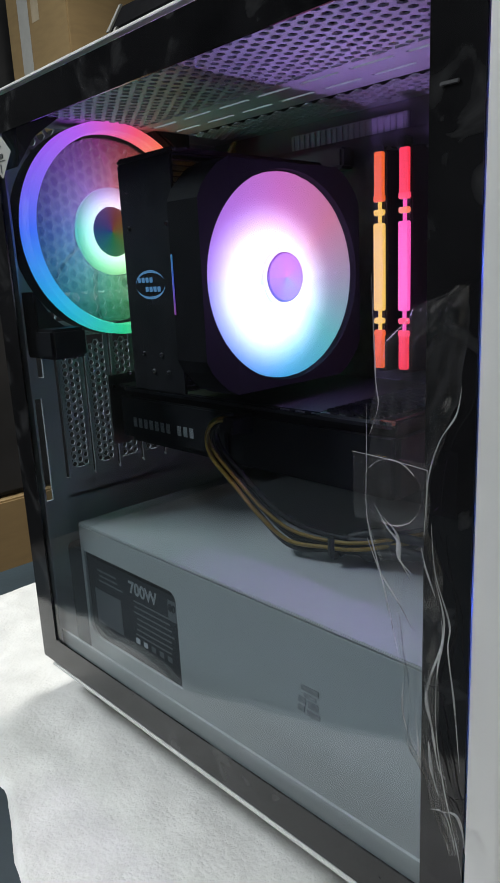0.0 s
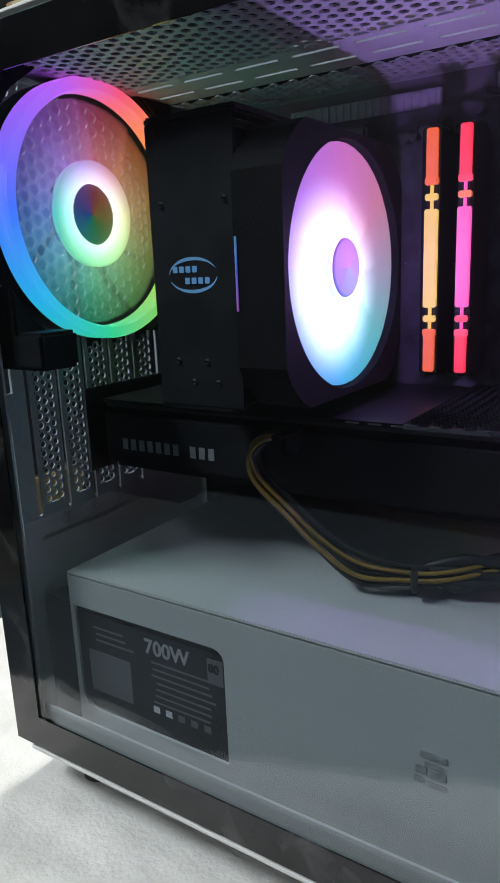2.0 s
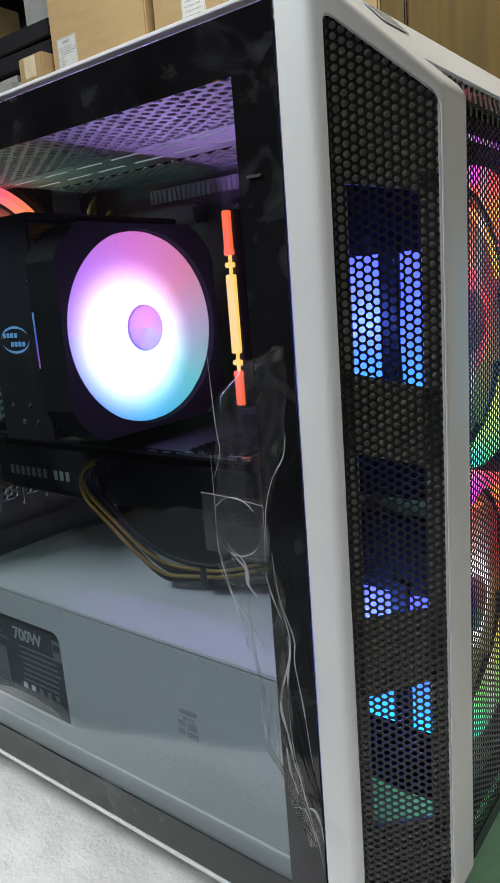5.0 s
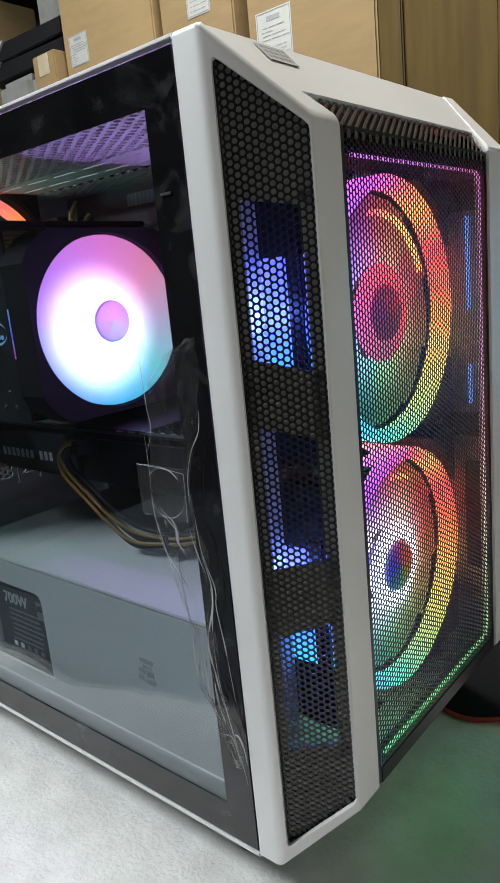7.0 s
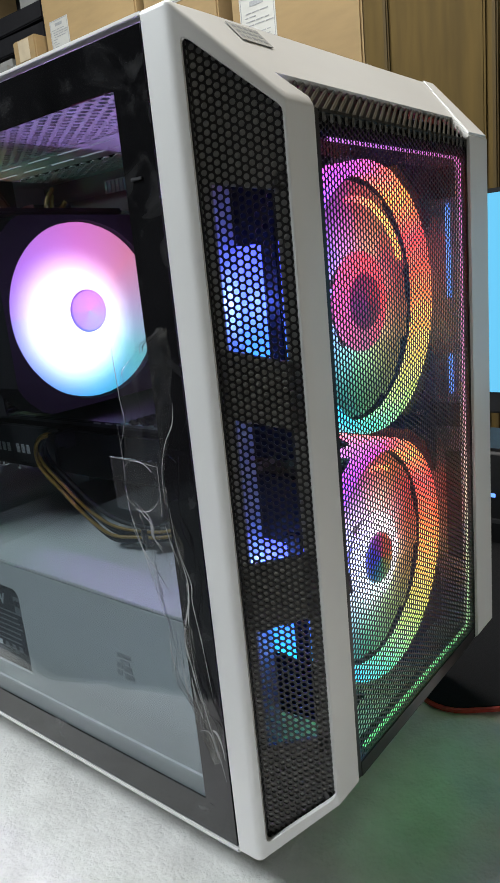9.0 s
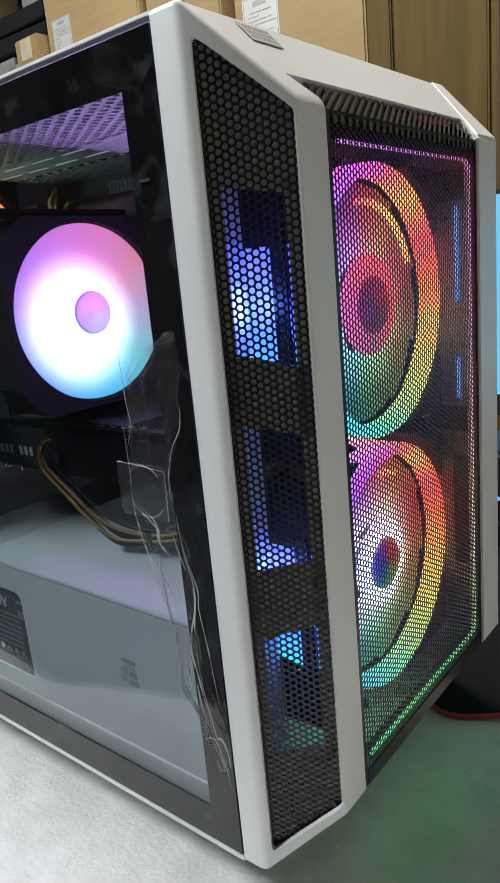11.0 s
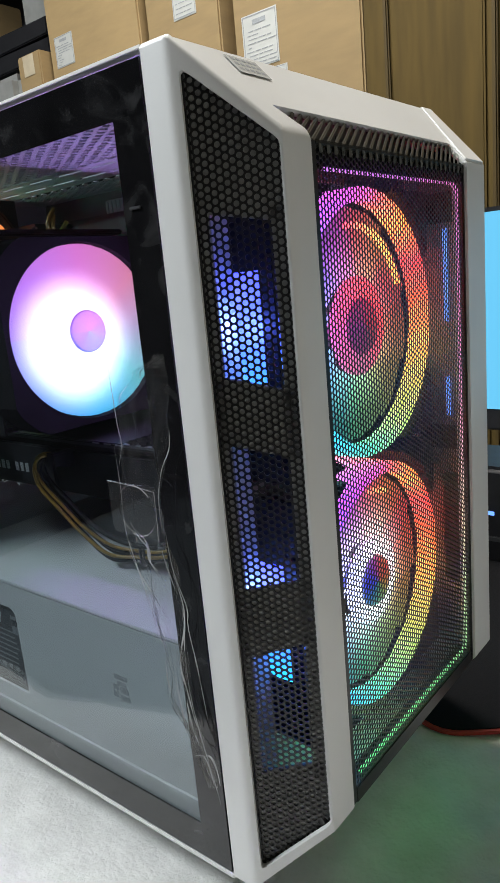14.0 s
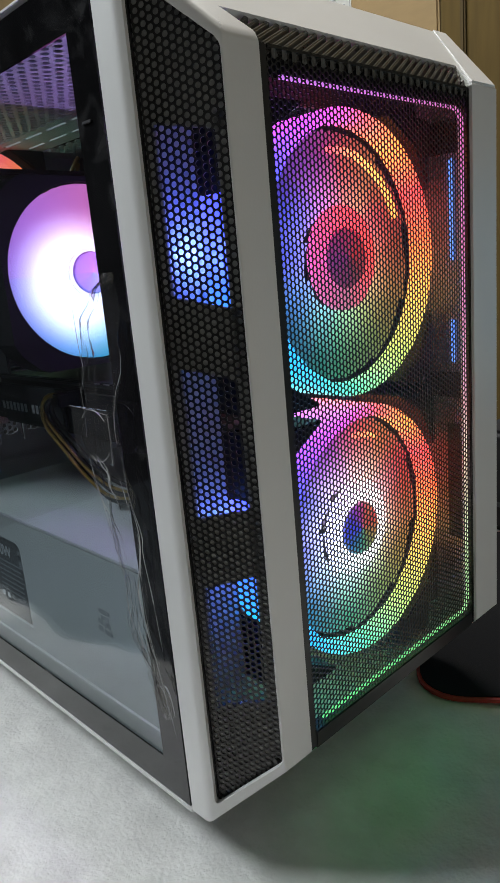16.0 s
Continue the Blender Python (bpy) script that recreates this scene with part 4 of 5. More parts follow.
for k in range(4):
    part("heat_pipe", lathe([(0, 0), (0, 0.003), (0.125, 0.003), (0.125, 0)], 14, closed=False), STEEL, cool).matrix_basis = pose(-0.234 + k * 0.009, 0.155, 0.25, 0, -90, 0)
for px, pz in ((-0.231, 0.268), (-0.214, 0.268), (-0.222, 0.258), (-0.208, 0.258), (-0.236, 0.34), (-0.2, 0.34)):
    part("rivet", lathe([(0, 0), (0.0012, 0.0009), (0, 0.0016)], 12, closed=False), GUNMETAL, cool).matrix_basis = pose(px, 0.028, pz, 0, 0, -90)
LOGO = glow("logo_led", (0.15, 0.45, 0.85), 0.6)
emb = bmesh.new()
for a0, a1, w in ((20, 175, 1.0), (200, 355, 1.0)):
    pts_o, pts_i = [], []
    for k in range(17):
        f = k / 16
        a = radians(a0 + (a1 - a0) * f)
        t = 0.0014 * math.sin(math.pi * f) + 0.0002
        pts_o.append((-0.2195 + 0.0140 * math.cos(a), 0.0278, 0.308 + 0.0082 * math.sin(a)))
        pts_i.append((-0.2195 + (0.0140 - t) * math.cos(a), 0.0278, 0.308 + (0.0082 - t) * math.sin(a)))
    vo, vi = [emb.verts.new(p) for p in pts_o], [emb.verts.new(p) for p in pts_i]
    for k in range(16):
        emb.faces.new((vo[k], vo[k + 1], vi[k + 1], vi[k]))
for x0, z0 in ((-0.2310, 0.3092), (-0.2240, 0.3040)):
    for k in range(4):
        block(x0 + k * 0.0038, x0 + k * 0.0038 + 0.0027, 0.0274, 0.0279, z0, z0 + 0.0029, 0.0002, emb)
part("emblem", emb, LOGO, cool, "small glowing oval emblem")
# its fan
FX, FY, FZ = -0.168, 0.0895, 0.3085
cf = thing("cooler_fan", "square cooler fan with glowing pale blades", "fan", (FX, FY, FZ))
cf.scale = (1, 1.06, 1)
fr = bmesh.new()
R_IN, HALF = 0.0592, 0.0625
outer = []
N = 64
def sq(a):
    c, s_ = math.cos(a), math.sin(a)
    k = HALF / max(abs(c), abs(s_))
    r = min(k, 0.0765)
    return r * c, r * s_


ringv = []
for i in range(N):
    a = 2 * math.pi * i / N
    oy, oz = sq(a)
    iy, iz = R_IN * math.cos(a), R_IN * math.sin(a)
    ringv.append([fr.verts.new(p) for p in ((0.0, oy, oz), (0.0, iy, iz), (-0.025, iy, iz), (-0.025, oy, oz))])
for i in range(N):
    p, q = ringv[i], ringv[(i + 1) % N]
    for j in range(4):
        fr.faces.new((p[j], p[(j + 1) % 4], q[(j + 1) % 4], q[j]))
bmesh.ops.recalc_face_normals(fr, faces=fr.faces[:])
part("fan_frame", fr, DULL, cf, "black fan frame")
part("light_slit", block(-0.0243, -0.0233, -0.0632, -0.0624, -0.017, 0.015, 0.0002), SLIT, cf)
part("hub", lathe([(-0.0022, 0.0), (-0.0022, 0.0132), (-0.0028, 0.0141), (-0.0034, 0.0143), (-0.02, 0.0143), (-0.02, 0)], 56, closed=False), HUB_GLOW, cf, "softly lit hub cap")
part("hub_ring", lathe([(-0.003, 0.0145), (-0.0035, 0.0168), (-0.02, 0.0168), (-0.02, 0.0145)], 48), CPU_HUB, cf, "bright hub ring")
for i in range(9):
    vs, fs = [], []
    nr, na = 7, 6
    for p in range(nr + 1):
        f = p / nr
        r = 0.0168 + (0.0584 - 0.0168) * f
        for q in range(na + 1):
            g = q / na
            a = radians(i * 40 + 92 * (g - 0.5) + 14 * f)
            vs.append((-0.004 - 0.008 * g * (1 - f) + 0.001 * (1 - f) * math.sin(math.pi * g), r * math.cos(a), r * math.sin(a)))
    n0 = len(vs)
    vs += [(x - 0.0012, y, z) for x, y, z in vs]
    for p in range(nr):
        for q in range(na):
            a = p * (na + 1) + q
            fs.append((a, a + 1, a + na + 2, a + na + 1))
            fs.append((n0 + a, n0 + a + na + 1, n0 + a + na + 2, n0 + a + 1))
    smooth(mesh_part("blade", vs, fs, CPU_BLADE, cf))

# ---- graphics card ----
gpu = thing("graphics_card", "dark graphics card fitted across the board", "graphics card")
part("cooler_shroud", block(-0.335, -0.086, 0.078, 0.192, 0.190, 0.2285, 0.004), GPUBLACK, gpu)
part("circuit_board", block(-0.335, -0.105, 0.080, 0.195, 0.2290, 0.2310), PCB, gpu)
bp = part("backplate", block(-0.335, -0.135, 0.075, 0.192, 0.2325, 0.2345, 0.0008), GPUBLACK, gpu, "dark metal backplate")
perforated("backplate_mesh", (-0.131, 0.192, 0.2345), (1, 0, 0), (0, -1, 0), lambda a, b: True, (0.037, 0.114), 0.0062, 0.0026, 0.0015, FIN, gpu)
for y0, y1 in ((0.075, 0.0785),):
    part("backplate_edge", block(-0.135, -0.087, y0, y1, 0.2325, 0.2345), STEEL, gpu)
part("end_cap", block(-0.090, -0.086, 0.078, 0.192, 0.2285, 0.2345, 0.001), GPUBLACK, gpu)
part("side_strip", block(-0.333, -0.215, 0.0745, 0.0778, 0.195, 0.226, 0.001), BLACK, gpu, "black side strip with pale lettering bars")
for k in range(10):
    xa = -0.318 + k * 0.0067 + (0.006 if k > 6 else 0)
    part("print_bar", block(xa, xa + 0.0042, 0.0741, 0.0744, 0.2038, 0.2108, 0.0001), SOFTINK, gpu)
part("power_socket", block(-0.212, -0.193, 0.068, 0.082, 0.214, 0.228, 0.001), BLACK, gpu)
part("slot_bracket", block(-0.3505, -0.3485, 0.075, 0.19, 0.185, 0.24), STEEL, gpu)
for k in range(5):
    part("edge_light", block(-0.165 + k * 0.012, -0.158 + k * 0.012, 0.0744, 0.0750, 0.2332, 0.2340), STEEL, gpu)

# ---- cables ----
cab = thing("power_cable", "black and yellow power cable looping to the graphics card", "cable")
for k, (dy, dz, m, w) in enumerate(((0, 0, YELLOW, 0.0012), (0.003, -0.002, WIRE, 0.0018), (-0.002, -0.0035, YELLOW, 0.0013), (0.005, -0.004, WIRE, 0.0019), (0.001, -0.006, WIRE, 0.0018), (0.006, 0.001, WIRE, 0.0018))):
    pts = [(-0.198, 0.068 + dy, 0.224 + dz * 0.4), (-0.203, 0.060 + dy, 0.226 + dz * 0.4), (-0.211, 0.058 + dy, 0.220 + dz), (-0.209, 0.058 + dy, 0.206 + dz), (-0.192, 0.061 + dy, 0.189 + dz),
           (-0.175, 0.065 + dy, 0.173 + dz * 1.3), (-0.157, 0.071 + dy, 0.161 + dz * 1.8), (-0.135, 0.079 + dy, 0.157 + dz), (-0.116, 0.086 + dy, 0.158 + dz), (-0.094, 0.10 + dy, 0.163 + dz), (-0.07, 0.125 + dy, 0.168 + dz)]
    smooth(part("wire", tube(pts, w), m, cab))
part("plug", block(-0.204, -0.192, 0.060, 0.072, 0.2165, 0.2265, 0.001), BLACK, cab)
part("cable_tie", tube([(-0.128, 0.074, 0.162), (-0.128, 0.076, 0.150), (-0.128, 0.092, 0.151)], 0.002), WIRE, cab)
for k in range(7):
    a = rng.random
    smooth(part("sleeve", tube([(-0.128 + a() * 0.01, 0.084 + a() * 0.008, 0.153 + a() * 0.006), (-0.108, 0.088 + a() * 0.014, 0.150 + a() * 0.014), (-0.085 + a() * 0.01, 0.10 + a() * 0.02, 0.155 + a() * 0.016), (-0.06, 0.13 + a() * 0.02, 0.160 + a() * 0.02), (-0.03, 0.17, 0.165 + a() * 0.03)], 0.0028), WIRE, cab))
bun = thing("front_cables", "tangle of thin red and blue cables by the tray", "cable")
for k in range(9):
    z = 0.30 + k * 0.005
    pts = [(-0.092 + rng.random() * 0.012, 0.192, z + 0.024), (-0.110 + rng.random() * 0.012, 0.178 + rng.random() * 0.012, z + 0.008 + rng.random() * 0.012),
           (-0.095, 0.175 + rng.random() * 0.01, z - 0.004), (-0.080, 0.188, z + 0.004 + rng.random() * 0.02)]
    part("wire", tube(pts, 0.0011, 6), (REDWIRE, REDWIRE, BLUEWIRE, WIRE)[k % 4], bun)
for pts, m in (([(-0.285, 0.16, 0.40), (-0.281, 0.155, 0.388), (-0.270, 0.152, 0.384), (-0.262, 0.155, 0.392)], YELLOW), ([(-0.283, 0.16, 0.405), (-0.284, 0.152, 0.392), (-0.272, 0.149, 0.380)], YELLOW),
               ([(-0.13, 0.185, 0.40), (-0.11, 0.17, 0.392), (-0.085, 0.17, 0.388), (-0.05, 0.18, 0.395)], WIRE), ([(-0.10, 0.18, 0.37), (-0.08, 0.168, 0.366), (-0.04, 0.175, 0.372)], WIRE)):
    plain("loose_wire", tube(pts, 0.0018), m, "thin loose cable near the top of the case", "cable", "loose wires")

# ---- peeling film on the glass ----
film = thing("protective_film", "crumpled clear protective film peeling off the glass", "plastic film")


LEFT = [(0.305, -0.006), (0.296, -0.024), (0.284, -0.037), (0.274, -0.039), (0.254, -0.042), (0.217, -0.042), (0.192, -0.035), (0.170, -0.030), (0.153, -0.026), (0.130, -0.025), (0.110, -0.014), (0.085, -0.004), (0.05, 0.0)]
RIGHT = [(0.305, -0.0015), (0.270, -0.003), (0.257, -0.009), (0.232, -0.015), (0.218, -0.016), (0.201, -0.010), (0.181, -0.008), (0.157, -0.011), (0.135, -0.010), (0.111, -0.006), (0.087, 0.0005), (0.05, 0.001)]


def along(curve, z):
    for (z0, x0), (z1, x1) in zip(curve, curve[1:]):
        if z1 <= z <= z0:
            t = (z0 - z) / (z0 - z1)
            t = t * t * (3 - 2 * t)
            return x0 + (x1 - x0) * t
    return curve[-1][1]


def film_line(z):
    """Near and far edge of the loose strip at height z."""
    a, b = along(LEFT, z), along(RIGHT, z)
    return a, max(b, a + 0.001)


vs, fs = [], []
NZ, NX = 140, 26
for i in range(NZ + 1):
    z = 0.305 - 0.219 * i / NZ
    a, b = film_line(z)
    for j in range(NX + 1):
        f = j / NX
        x = a + (b - a) * f
        lift = 0.0035 + 0.005 * abs(noise.noise((f * 5, z * 40, 1.5))) + 0.0016 * abs(noise.noise((f * 14, z * 130, 4.5))) + 0.003 * math.sin(f * math.pi)
        vs.append((x, -lift, z))
for i in range(NZ):
    for j in range(NX):
        a = i * (NX + 1) + j
        fs.append((a, a + 1, a + NX + 2, a + NX + 1))
fl = smooth(mesh_part("sheet", vs, fs, FILM, film, "clear crumpled film"))
fl.visible_shadow = False
def strand(points, w):
    """A crease of the film, a thin ridge just off the glass."""
    bm = tube([(x, -0.0062 - 0.0015 * noise.noise((x * 90, z * 60, 3)), z) for x, z in points], w, 6, flat=0.4)
    bm.verts.ensure_lookup_table()
    rings = len(bm.verts) // 6
    for i in range(rings):
        ring = [bm.verts[i * 6 + j] for j in range(6)]
        mid = sum((v.co for v in ring), Vector()) / 6
        k = 0.15 + math.sin(math.pi * i / (rings - 1)) * (0.75 + 0.9 * noise.noise((mid.x * 160, mid.z * 110, 2)))
        for v in ring:
            v.co = mid + (v.co - mid) * max(0.12, k)
    smooth(part("fold", bm, FOLD, film))


strand([(-0.042, 0.262), (-0.043, 0.24), (-0.042, 0.217), (-0.035, 0.193), (-0.030, 0.171), (-0.0265, 0.157)], 0.0004)
strand([(-0.039, 0.224), (-0.033, 0.215), (-0.028, 0.210), (-0.027, 0.203), (-0.022, 0.196)], 0.00055)
strand([(-0.018, 0.211), (-0.016, 0.203), (-0.011, 0.193)], 0.0005)
strand([(-0.0255, 0.152), (-0.0255, 0.140), (-0.023, 0.130)], 0.0006)
strand([(-0.020, 0.140), (-0.018, 0.125), (-0.0165, 0.112)], 0.0005)
strand([(-0.003, 0.272), (-0.005, 0.262), (-0.011, 0.252), (-0.015, 0.238), (-0.016, 0.222)], 0.00035)
strand([(-0.012, 0.200), (-0.008, 0.183), (-0.010, 0.165), (-0.011, 0.152)], 0.0005)
strand([(-0.011, 0.158), (-0.010, 0.135), (-0.0065, 0.112), (0.0, 0.088), (0.002, 0.076)], 0.00035)
strand([(-0.012, 0.1005), (-0.008, 0.1015), (-0.005, 0.0985), (-0.001, 0.088)], 0.0006)
strand([(-0.014, 0.130), (-0.012, 0.118), (-0.009, 0.108)], 0.0009)
strand([(-0.036, 0.220), (-0.029, 0.213), (-0.028, 0.204), (-0.022, 0.199)], 0.0006)
strand([(-0.042, 0.209), (-0.036, 0.196), (-0.028, 0.186), (-0.020, 0.175)], 0.0005)
strand([(-0.014, 0.221), (-0.012, 0.202), (-0.006, 0.184), (-0.006, 0.173), (-0.003, 0.152), (0.0, 0.124)], 0.0004)
strand([(-0.009, 0.184), (-0.009, 0.174), (-0.015, 0.152), (-0.012, 0.137), (-0.009, 0.121), (-0.006, 0.118)], 0.0006)
strand([(-0.008, 0.101), (-0.001, 0.104), (0.002, 0.097), (0.003, 0.089)], 0.0007)
strand([(-0.040, 0.310), (-0.038, 0.273), (-0.037, 0.262), (-0.041, 0.25)], 0.00035)
tag = part("tab", block(-0.045, -0.0125, -0.0112, -0.0108, 0.2185, 0.2445, 0.0), CLEAR, film)
tag.visible_shadow = False
corners = [(-0.045, 0.2185), (-0.045, 0.2445), (-0.0125, 0.2425), (-0.0135, 0.2185)]
for (x0, z0), (x1, z1) in zip(corners[1:], corners[2:]):
    part("tab_edge", tube([(x0, -0.0115, z0), ((x0 + x1) / 2, -0.0112, (z0 + z1) / 2 + 0.0003), (x1, -0.0115, z1)], 0.00012, 6), FOLD, film)
disc = part("seal", lathe([(0, 0.0), (0.0012, 0.006), (0.001, 0.0115), (0, 0.0128)], 40, closed=False), SEAL, film, "round smoky clear seal")
disc.matrix_basis = pose(-0.029, -0.0090, 0.2305, 0, 0, -90)
disc.visible_shadow = False
smooth(disc)
for a0, a1 in ((40, 140), (250, 330)):
    arc = part("seal_rim", lathe([(0, 0.0125), (0.0005, 0.0127), (0, 0.0129)], 24, a0, a1), FOLD, film)
    arc.matrix_basis = pose(-0.029, -0.0092, 0.2305, 0, 0, -90)

# ---- behind the case ----
def carton(name, x0, x1, y0, y1, z0, z1, label, group="cardboard boxes"):
    t = thing(name, label, "cardboard box", (0, 0, 0), group)
    part("carton_body", block(x0, x1, y0, y1, z0, z1, 0.004), CARD, t)
    part("flap_seam", block((x0 + x1) / 2 - 0.024, (x0 + x1) / 2 + 0.024, y0 - 0.0012, y0 - 0.0006, z0 + (z1 - z0) * 0.7, z1 - 0.004), TAPE, t, "strip of shiny tape")
    return t


def ship_label(x0, x1, y, z0, z1, parent):
    l = part("paper_label", block(x0, x1, y - 0.0012, y - 0.0004, z0, z1), PAPER, parent, "white paper label with print")
    r2 = random.Random(int(abs(x0) * 1000))
    wide, high = x1 - x0, z1 - z0
    part("print_bar", block(x0 + wide * 0.3, x0 + wide * 0.68, y - 0.0018, y - 0.0013, z1 - high * 0.2, z1 - high * 0.11), SOFTINK, l)
    for k in range(9):
        z = z0 + high * (0.09 + 0.075 * k)
        a0 = x0 + wide * (0.08 + 0.12 * r2.random())
        while a0 < x1 - wide * 0.2 and r2.random() > 0.12:
            a1 = min(a0 + wide * (0.08 + 0.2 * r2.random()), x1 - wide * 0.07)
            part("print_bar", block(a0, a1, y - 0.0018, y - 0.0013, z - 0.0009, z + 0.0009), SOFTINK, l)
            a0 = a1 + wide * 0.04
    for e0, e1, f0, f1 in ((0.03, 0.97, 0.02, 0.035), (0.03, 0.97, 0.965, 0.98), (0.03, 0.045, 0.035, 0.965), (0.955, 0.97, 0.035, 0.965)):
        part("print_frame", block(x0 + wide * e0, x0 + wide * e1, y - 0.0018, y - 0.0013, z0 + high * f0, z0 + high * f1), SOFTINK, l)


YB = 1.1
c1 = carton("cardboard_box", -1.45, -1.10, YB, YB + 0.35, 0.8, 1.25, "brown cardboard box with a paper label on the shelf")
ship_label(-1.425, -1.35, YB, 0.93, 1.005, c1)
c2 = carton("cardboard_box", -1.075, -0.85, YB, YB + 0.35, 0.8, 1.22, "brown cardboard box beside others on the shelf")
ship_label(-0.985, -0.915, YB, 0.925, 1.06, c2)
c3 = carton("cardboard_box", -0.805, -0.495, YB - 0.01, YB + 0.35, 0.62, 1.12, "large brown cardboard box with a paper label")
ship_label(-0.782, -0.69, YB - 0.01, 0.77, 0.875, c3)
ship_label(-0.755, -0.672, YB - 0.01, 0.69, 0.762, c3)
c4 = carton("cardboard_box", -1.56, -1.46, YB - 0.03, YB + 0.2, 0.8, 0.985, "small brown cardboard box on the shelf")
c5 = carton("cardboard_box", -1.75, -1.32, 0.30, 0.95, -0.75, -0.15, "brown cardboard box on the floor")
c6 = carton("cardboard_box", -2.42, -2.02, YB, YB + 0.35, 0.8, 1.32, "brown cardboard box with shiny tape on the shelf")
part("tape_strip", block(-2.335, -2.265, YB - 0.0025, YB - 0.0012, 0.95, 1.3), PAPER, c6)
bin_ = thing("plastic_crate", "dark plastic crate with a white rim on a cardboard box", "crate")
part("crate_wall", block(-1.52, -1.34, 0.34, 0.93, -0.148, 0.26, 0.012), DARKWALL, bin_)
part("crate_rim", block(-1.53, -1.33, 0.33, 0.94, 0.262, 0.285, 0.006), PAPER, bin_)
for k, dz in enumerate((0.0, 0.052)):
    tr = thing("black_tray", "black equipment tray with pale edge, stacked on the shelf", "tray", (0, 0, 0), "stacked trays")
    x0 = -1.86 + k * 0.03
    part("tray_body", prism([(x0, YB + 0.02, 0.985 + dz), (x0 + 0.075, YB + 0.02, 1.035 + dz), (-1.475, YB + 0.02, 1.028 + dz), (-1.475, YB + 0.02, 0.985 + dz)], (0, 1, 0), 0.3, 0.003), BLACK, tr)
    part("tray_edge", prism([(x0 - 0.004, YB + 0.012, 0.983 + dz), (x0 + 0.073, YB + 0.012, 1.037 + dz), (x0 + 0.085, YB + 0.012, 1.037 + dz), (x0 + 0.012, YB + 0.012, 0.983 + dz)], (0, 1, 0), 0.007), PAPER, tr)
plain("tray_stand", block(-1.84, -1.48, YB + 0.06, YB + 0.3, 0.8, 0.984, 0.004), DARKWALL, "dark box under the stacked trays", "box")
plain("pale_bag", block(-1.74, -1.565, YB - 0.04, YB + 0.055, 0.8, 0.955, 0.02, seg=4), GREYPAPER, "pale grey wrapped parcel on the shelf", "parcel")
plain("pale_box", block(-1.61, -1.49, YB + 0.05, YB + 0.25, 1.09, 1.26, 0.006), GREYPAPER, "pale grey box on top of the trays", "box")
shelf = thing("storage_shelf", "dark metal storage shelf with cardboard boxes", "shelf")
part("shelf_board", block(-2.45, -0.82, YB - 0.06, YB + 0.45, 0.77, 0.799, 0.003), DARKWALL, shelf)
part("shelf_board", block(-2.45, -0.82, YB - 0.06, YB + 0.45, 1.45, 1.48, 0.003), DARKWALL, shelf)
part("shelf_board", block(-2.45, -0.82, YB - 0.06, YB + 0.45, 0.2, 0.23, 0.003), DARKWALL, shelf)
part("back_panel", block(-2.45, -0.82, YB + 0.45, YB + 0.47, -0.75, 1.9), DARKWALL, shelf)
for px in (-2.43, -0.85):
    part("post", block(px - 0.02, px + 0.02, YB + 0.40, YB + 0.44, -0.75, 1.9, 0.002), DARKWALL, shelf)
cup = thing("cupboard", "dark brown wooden cupboard with panelled doors", "cupboard")
part("carcass", block(-0.4945, 0.75, YB + 0.012, YB + 0.5, -0.75, 1.6, 0.003), CUPBOARD, cup)
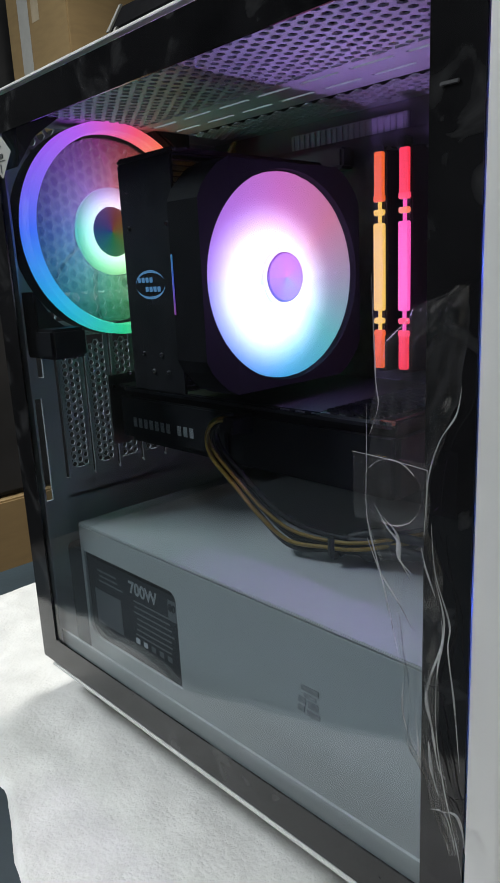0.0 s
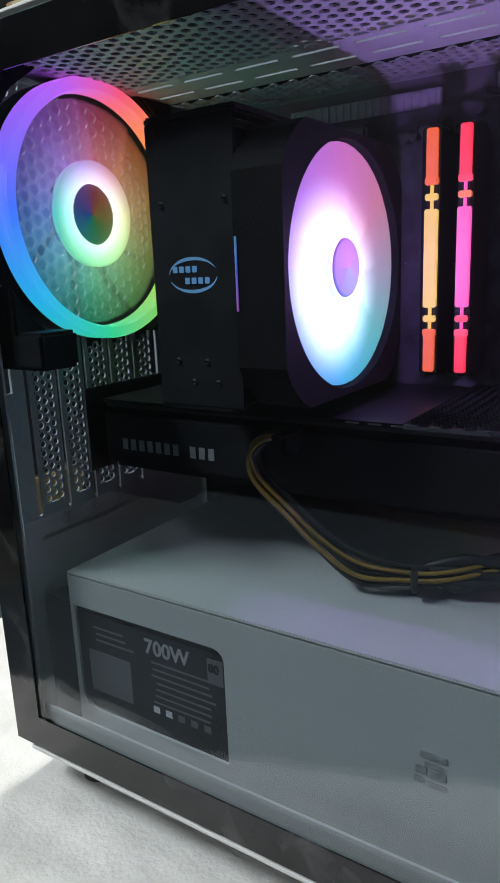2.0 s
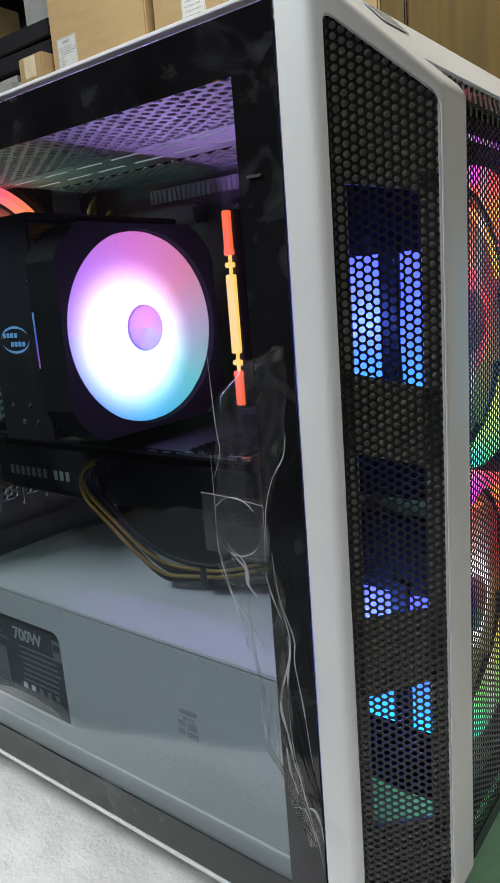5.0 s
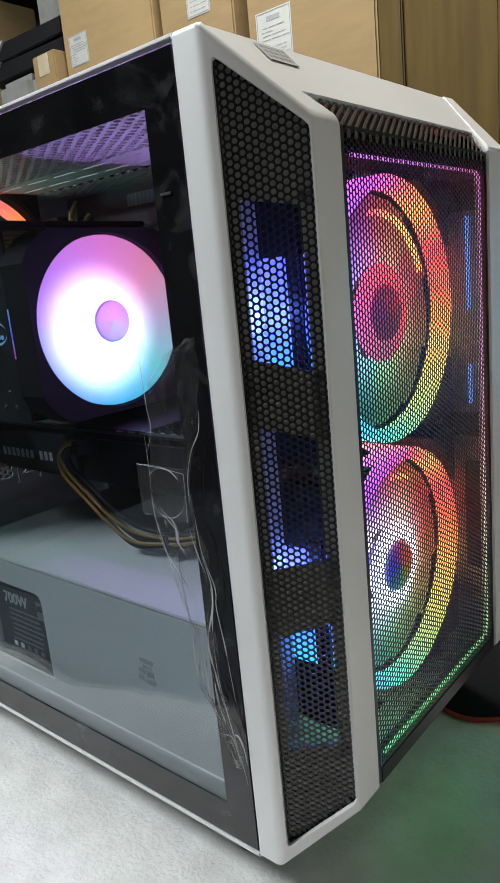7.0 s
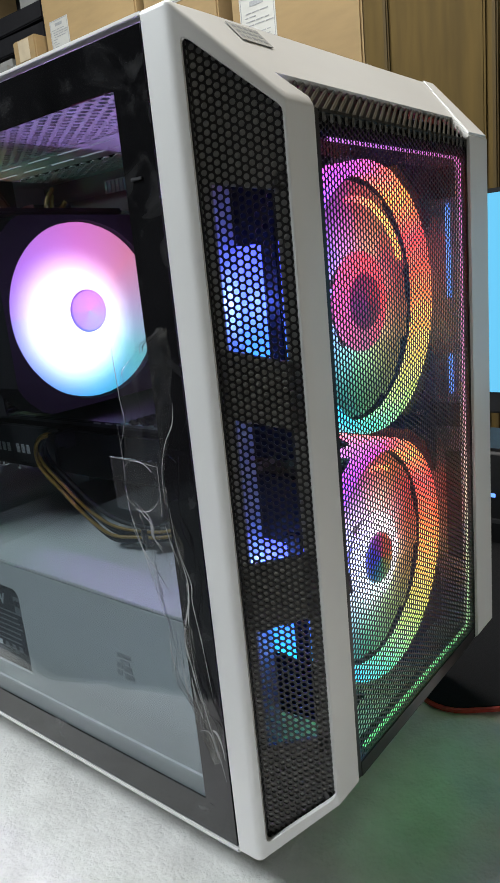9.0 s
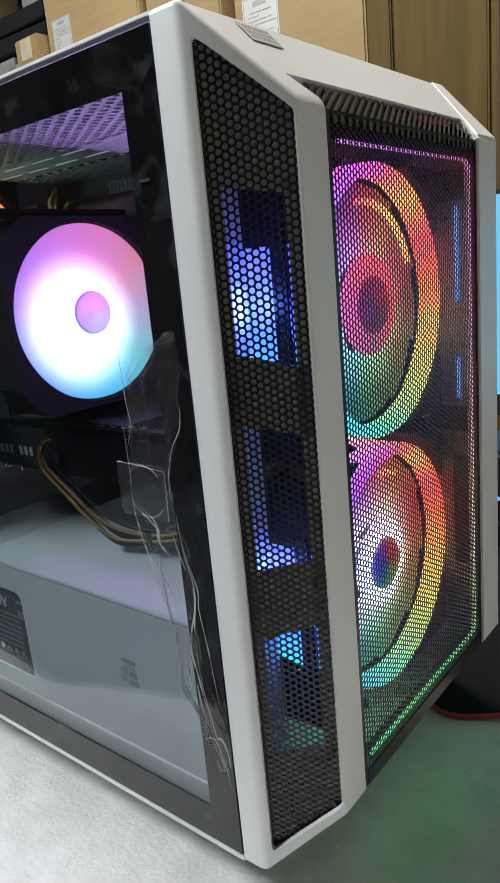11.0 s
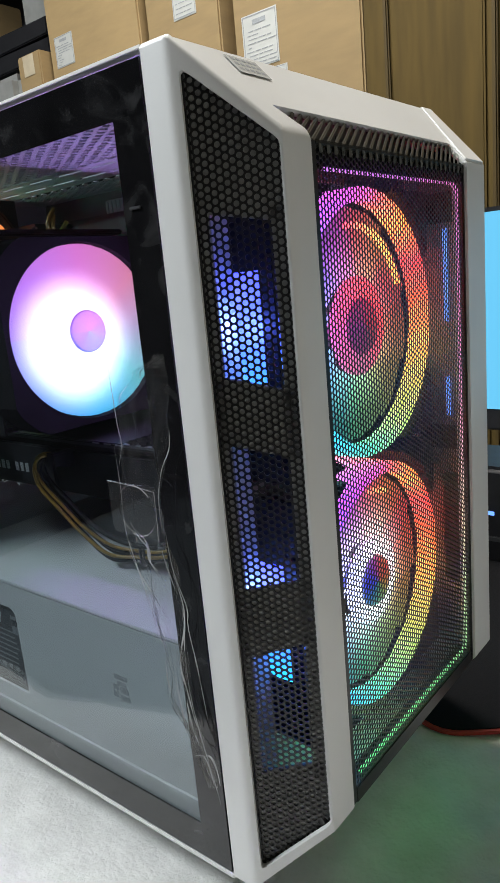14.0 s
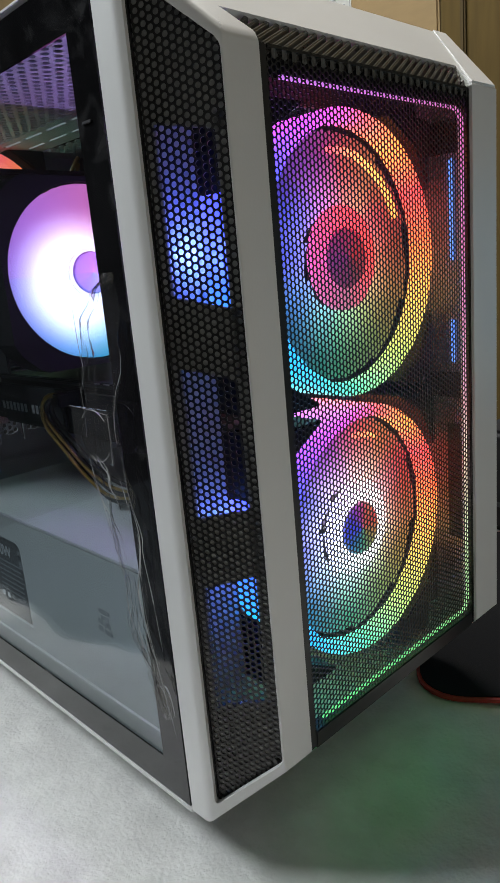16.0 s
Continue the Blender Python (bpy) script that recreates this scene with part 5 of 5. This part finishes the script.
for k in range(4):
    x0 = -0.493 + k * 0.306
    d = part("door", block(x0, x0 + 0.300, YB - 0.008, YB + 0.011, -0.7, 1.58, 0.003), CUPBOARD, cup)
    part("panel", block(x0 + 0.066, x0 + 0.234, YB - 0.014, YB - 0.0085, -0.58, 1.48, 0.004), CUPBOARD, d)
    for xm in (x0 + 0.044, x0 + 0.246):
        part("moulding", block(xm, xm + 0.010, YB - 0.017, YB - 0.0085, -0.6, 1.5, 0.003), CUPDARK, d, "dark beaded moulding")
stand3 = plain("low_cabinet", block(-0.815, -0.495, YB - 0.02, YB + 0.45, -0.75, 0.619, 0.004), CUPBOARD, "brown wooden low cabinet under a large box", "cabinet")

# electronics, monitor, mat
dev = thing("electronics_box", "black electronics box with a small blue light on the desk", "electronics")
part("casing", block(-0.115, 0.03, 0.50, 0.60, -0.001, 0.112, 0.006, seg=3), BLACK, dev)
part("front_ridge", block(-0.112, 0.027, 0.4975, 0.4998, 0.028, 0.034, 0.001), GUNMETAL, dev)
part("indicator", block(-0.062, -0.040, 0.4985, 0.4998, 0.058, 0.0625, 0.0005), SLOT, dev, "small blue indicator light")
mon = thing("monitor", "black monitor with a bright blue screen", "monitor")
part("bezel", block(-0.130, 0.42, 0.700, 0.724, 0.104, 0.395, 0.003), BLACK, mon)
part("screen", block(-0.124, 0.414, 0.6975, 0.6995, 0.134, 0.389), SCREEN, mon, "bright blue screen")
part("neck", block(0.13, 0.18, 0.712, 0.735, 0.012, 0.115, 0.004), BLACK, mon)
part("base", block(0.03, 0.28, 0.62, 0.80, 0.001, 0.012, 0.004), BLACK, mon)
mat = thing("desk_mat", "black cloth desk mat with a red stitched edge", "mat")


def rounded(x0, x1, y0, y1, r, z):
    pts = []
    for cx, cy_, a0 in ((x1 - r, y1 - r, 0), (x0 + r, y1 - r, 90), (x0 + r, y0 + r, 180), (x1 - r, y0 + r, 270)):
        for k in range(7):
            a = radians(a0 + 15 * k)
            pts.append((cx + r * math.cos(a), cy_ + r * math.sin(a), z))
    return pts


part("cloth", prism(rounded(0.0025, 0.45, 0.0025, 0.3, 0.028, 0.0008), (0, 0, 1), 0.0032), MAT, mat)
part("edge", prism(rounded(0.0, 0.4525, 0.0, 0.3025, 0.0305, 0.0004), (0, 0, 1), 0.0028), REDEDGE, mat, "red stitched edge")
mat.matrix_basis = pose(0.018, 0.186, 0, 0, 0, 36)
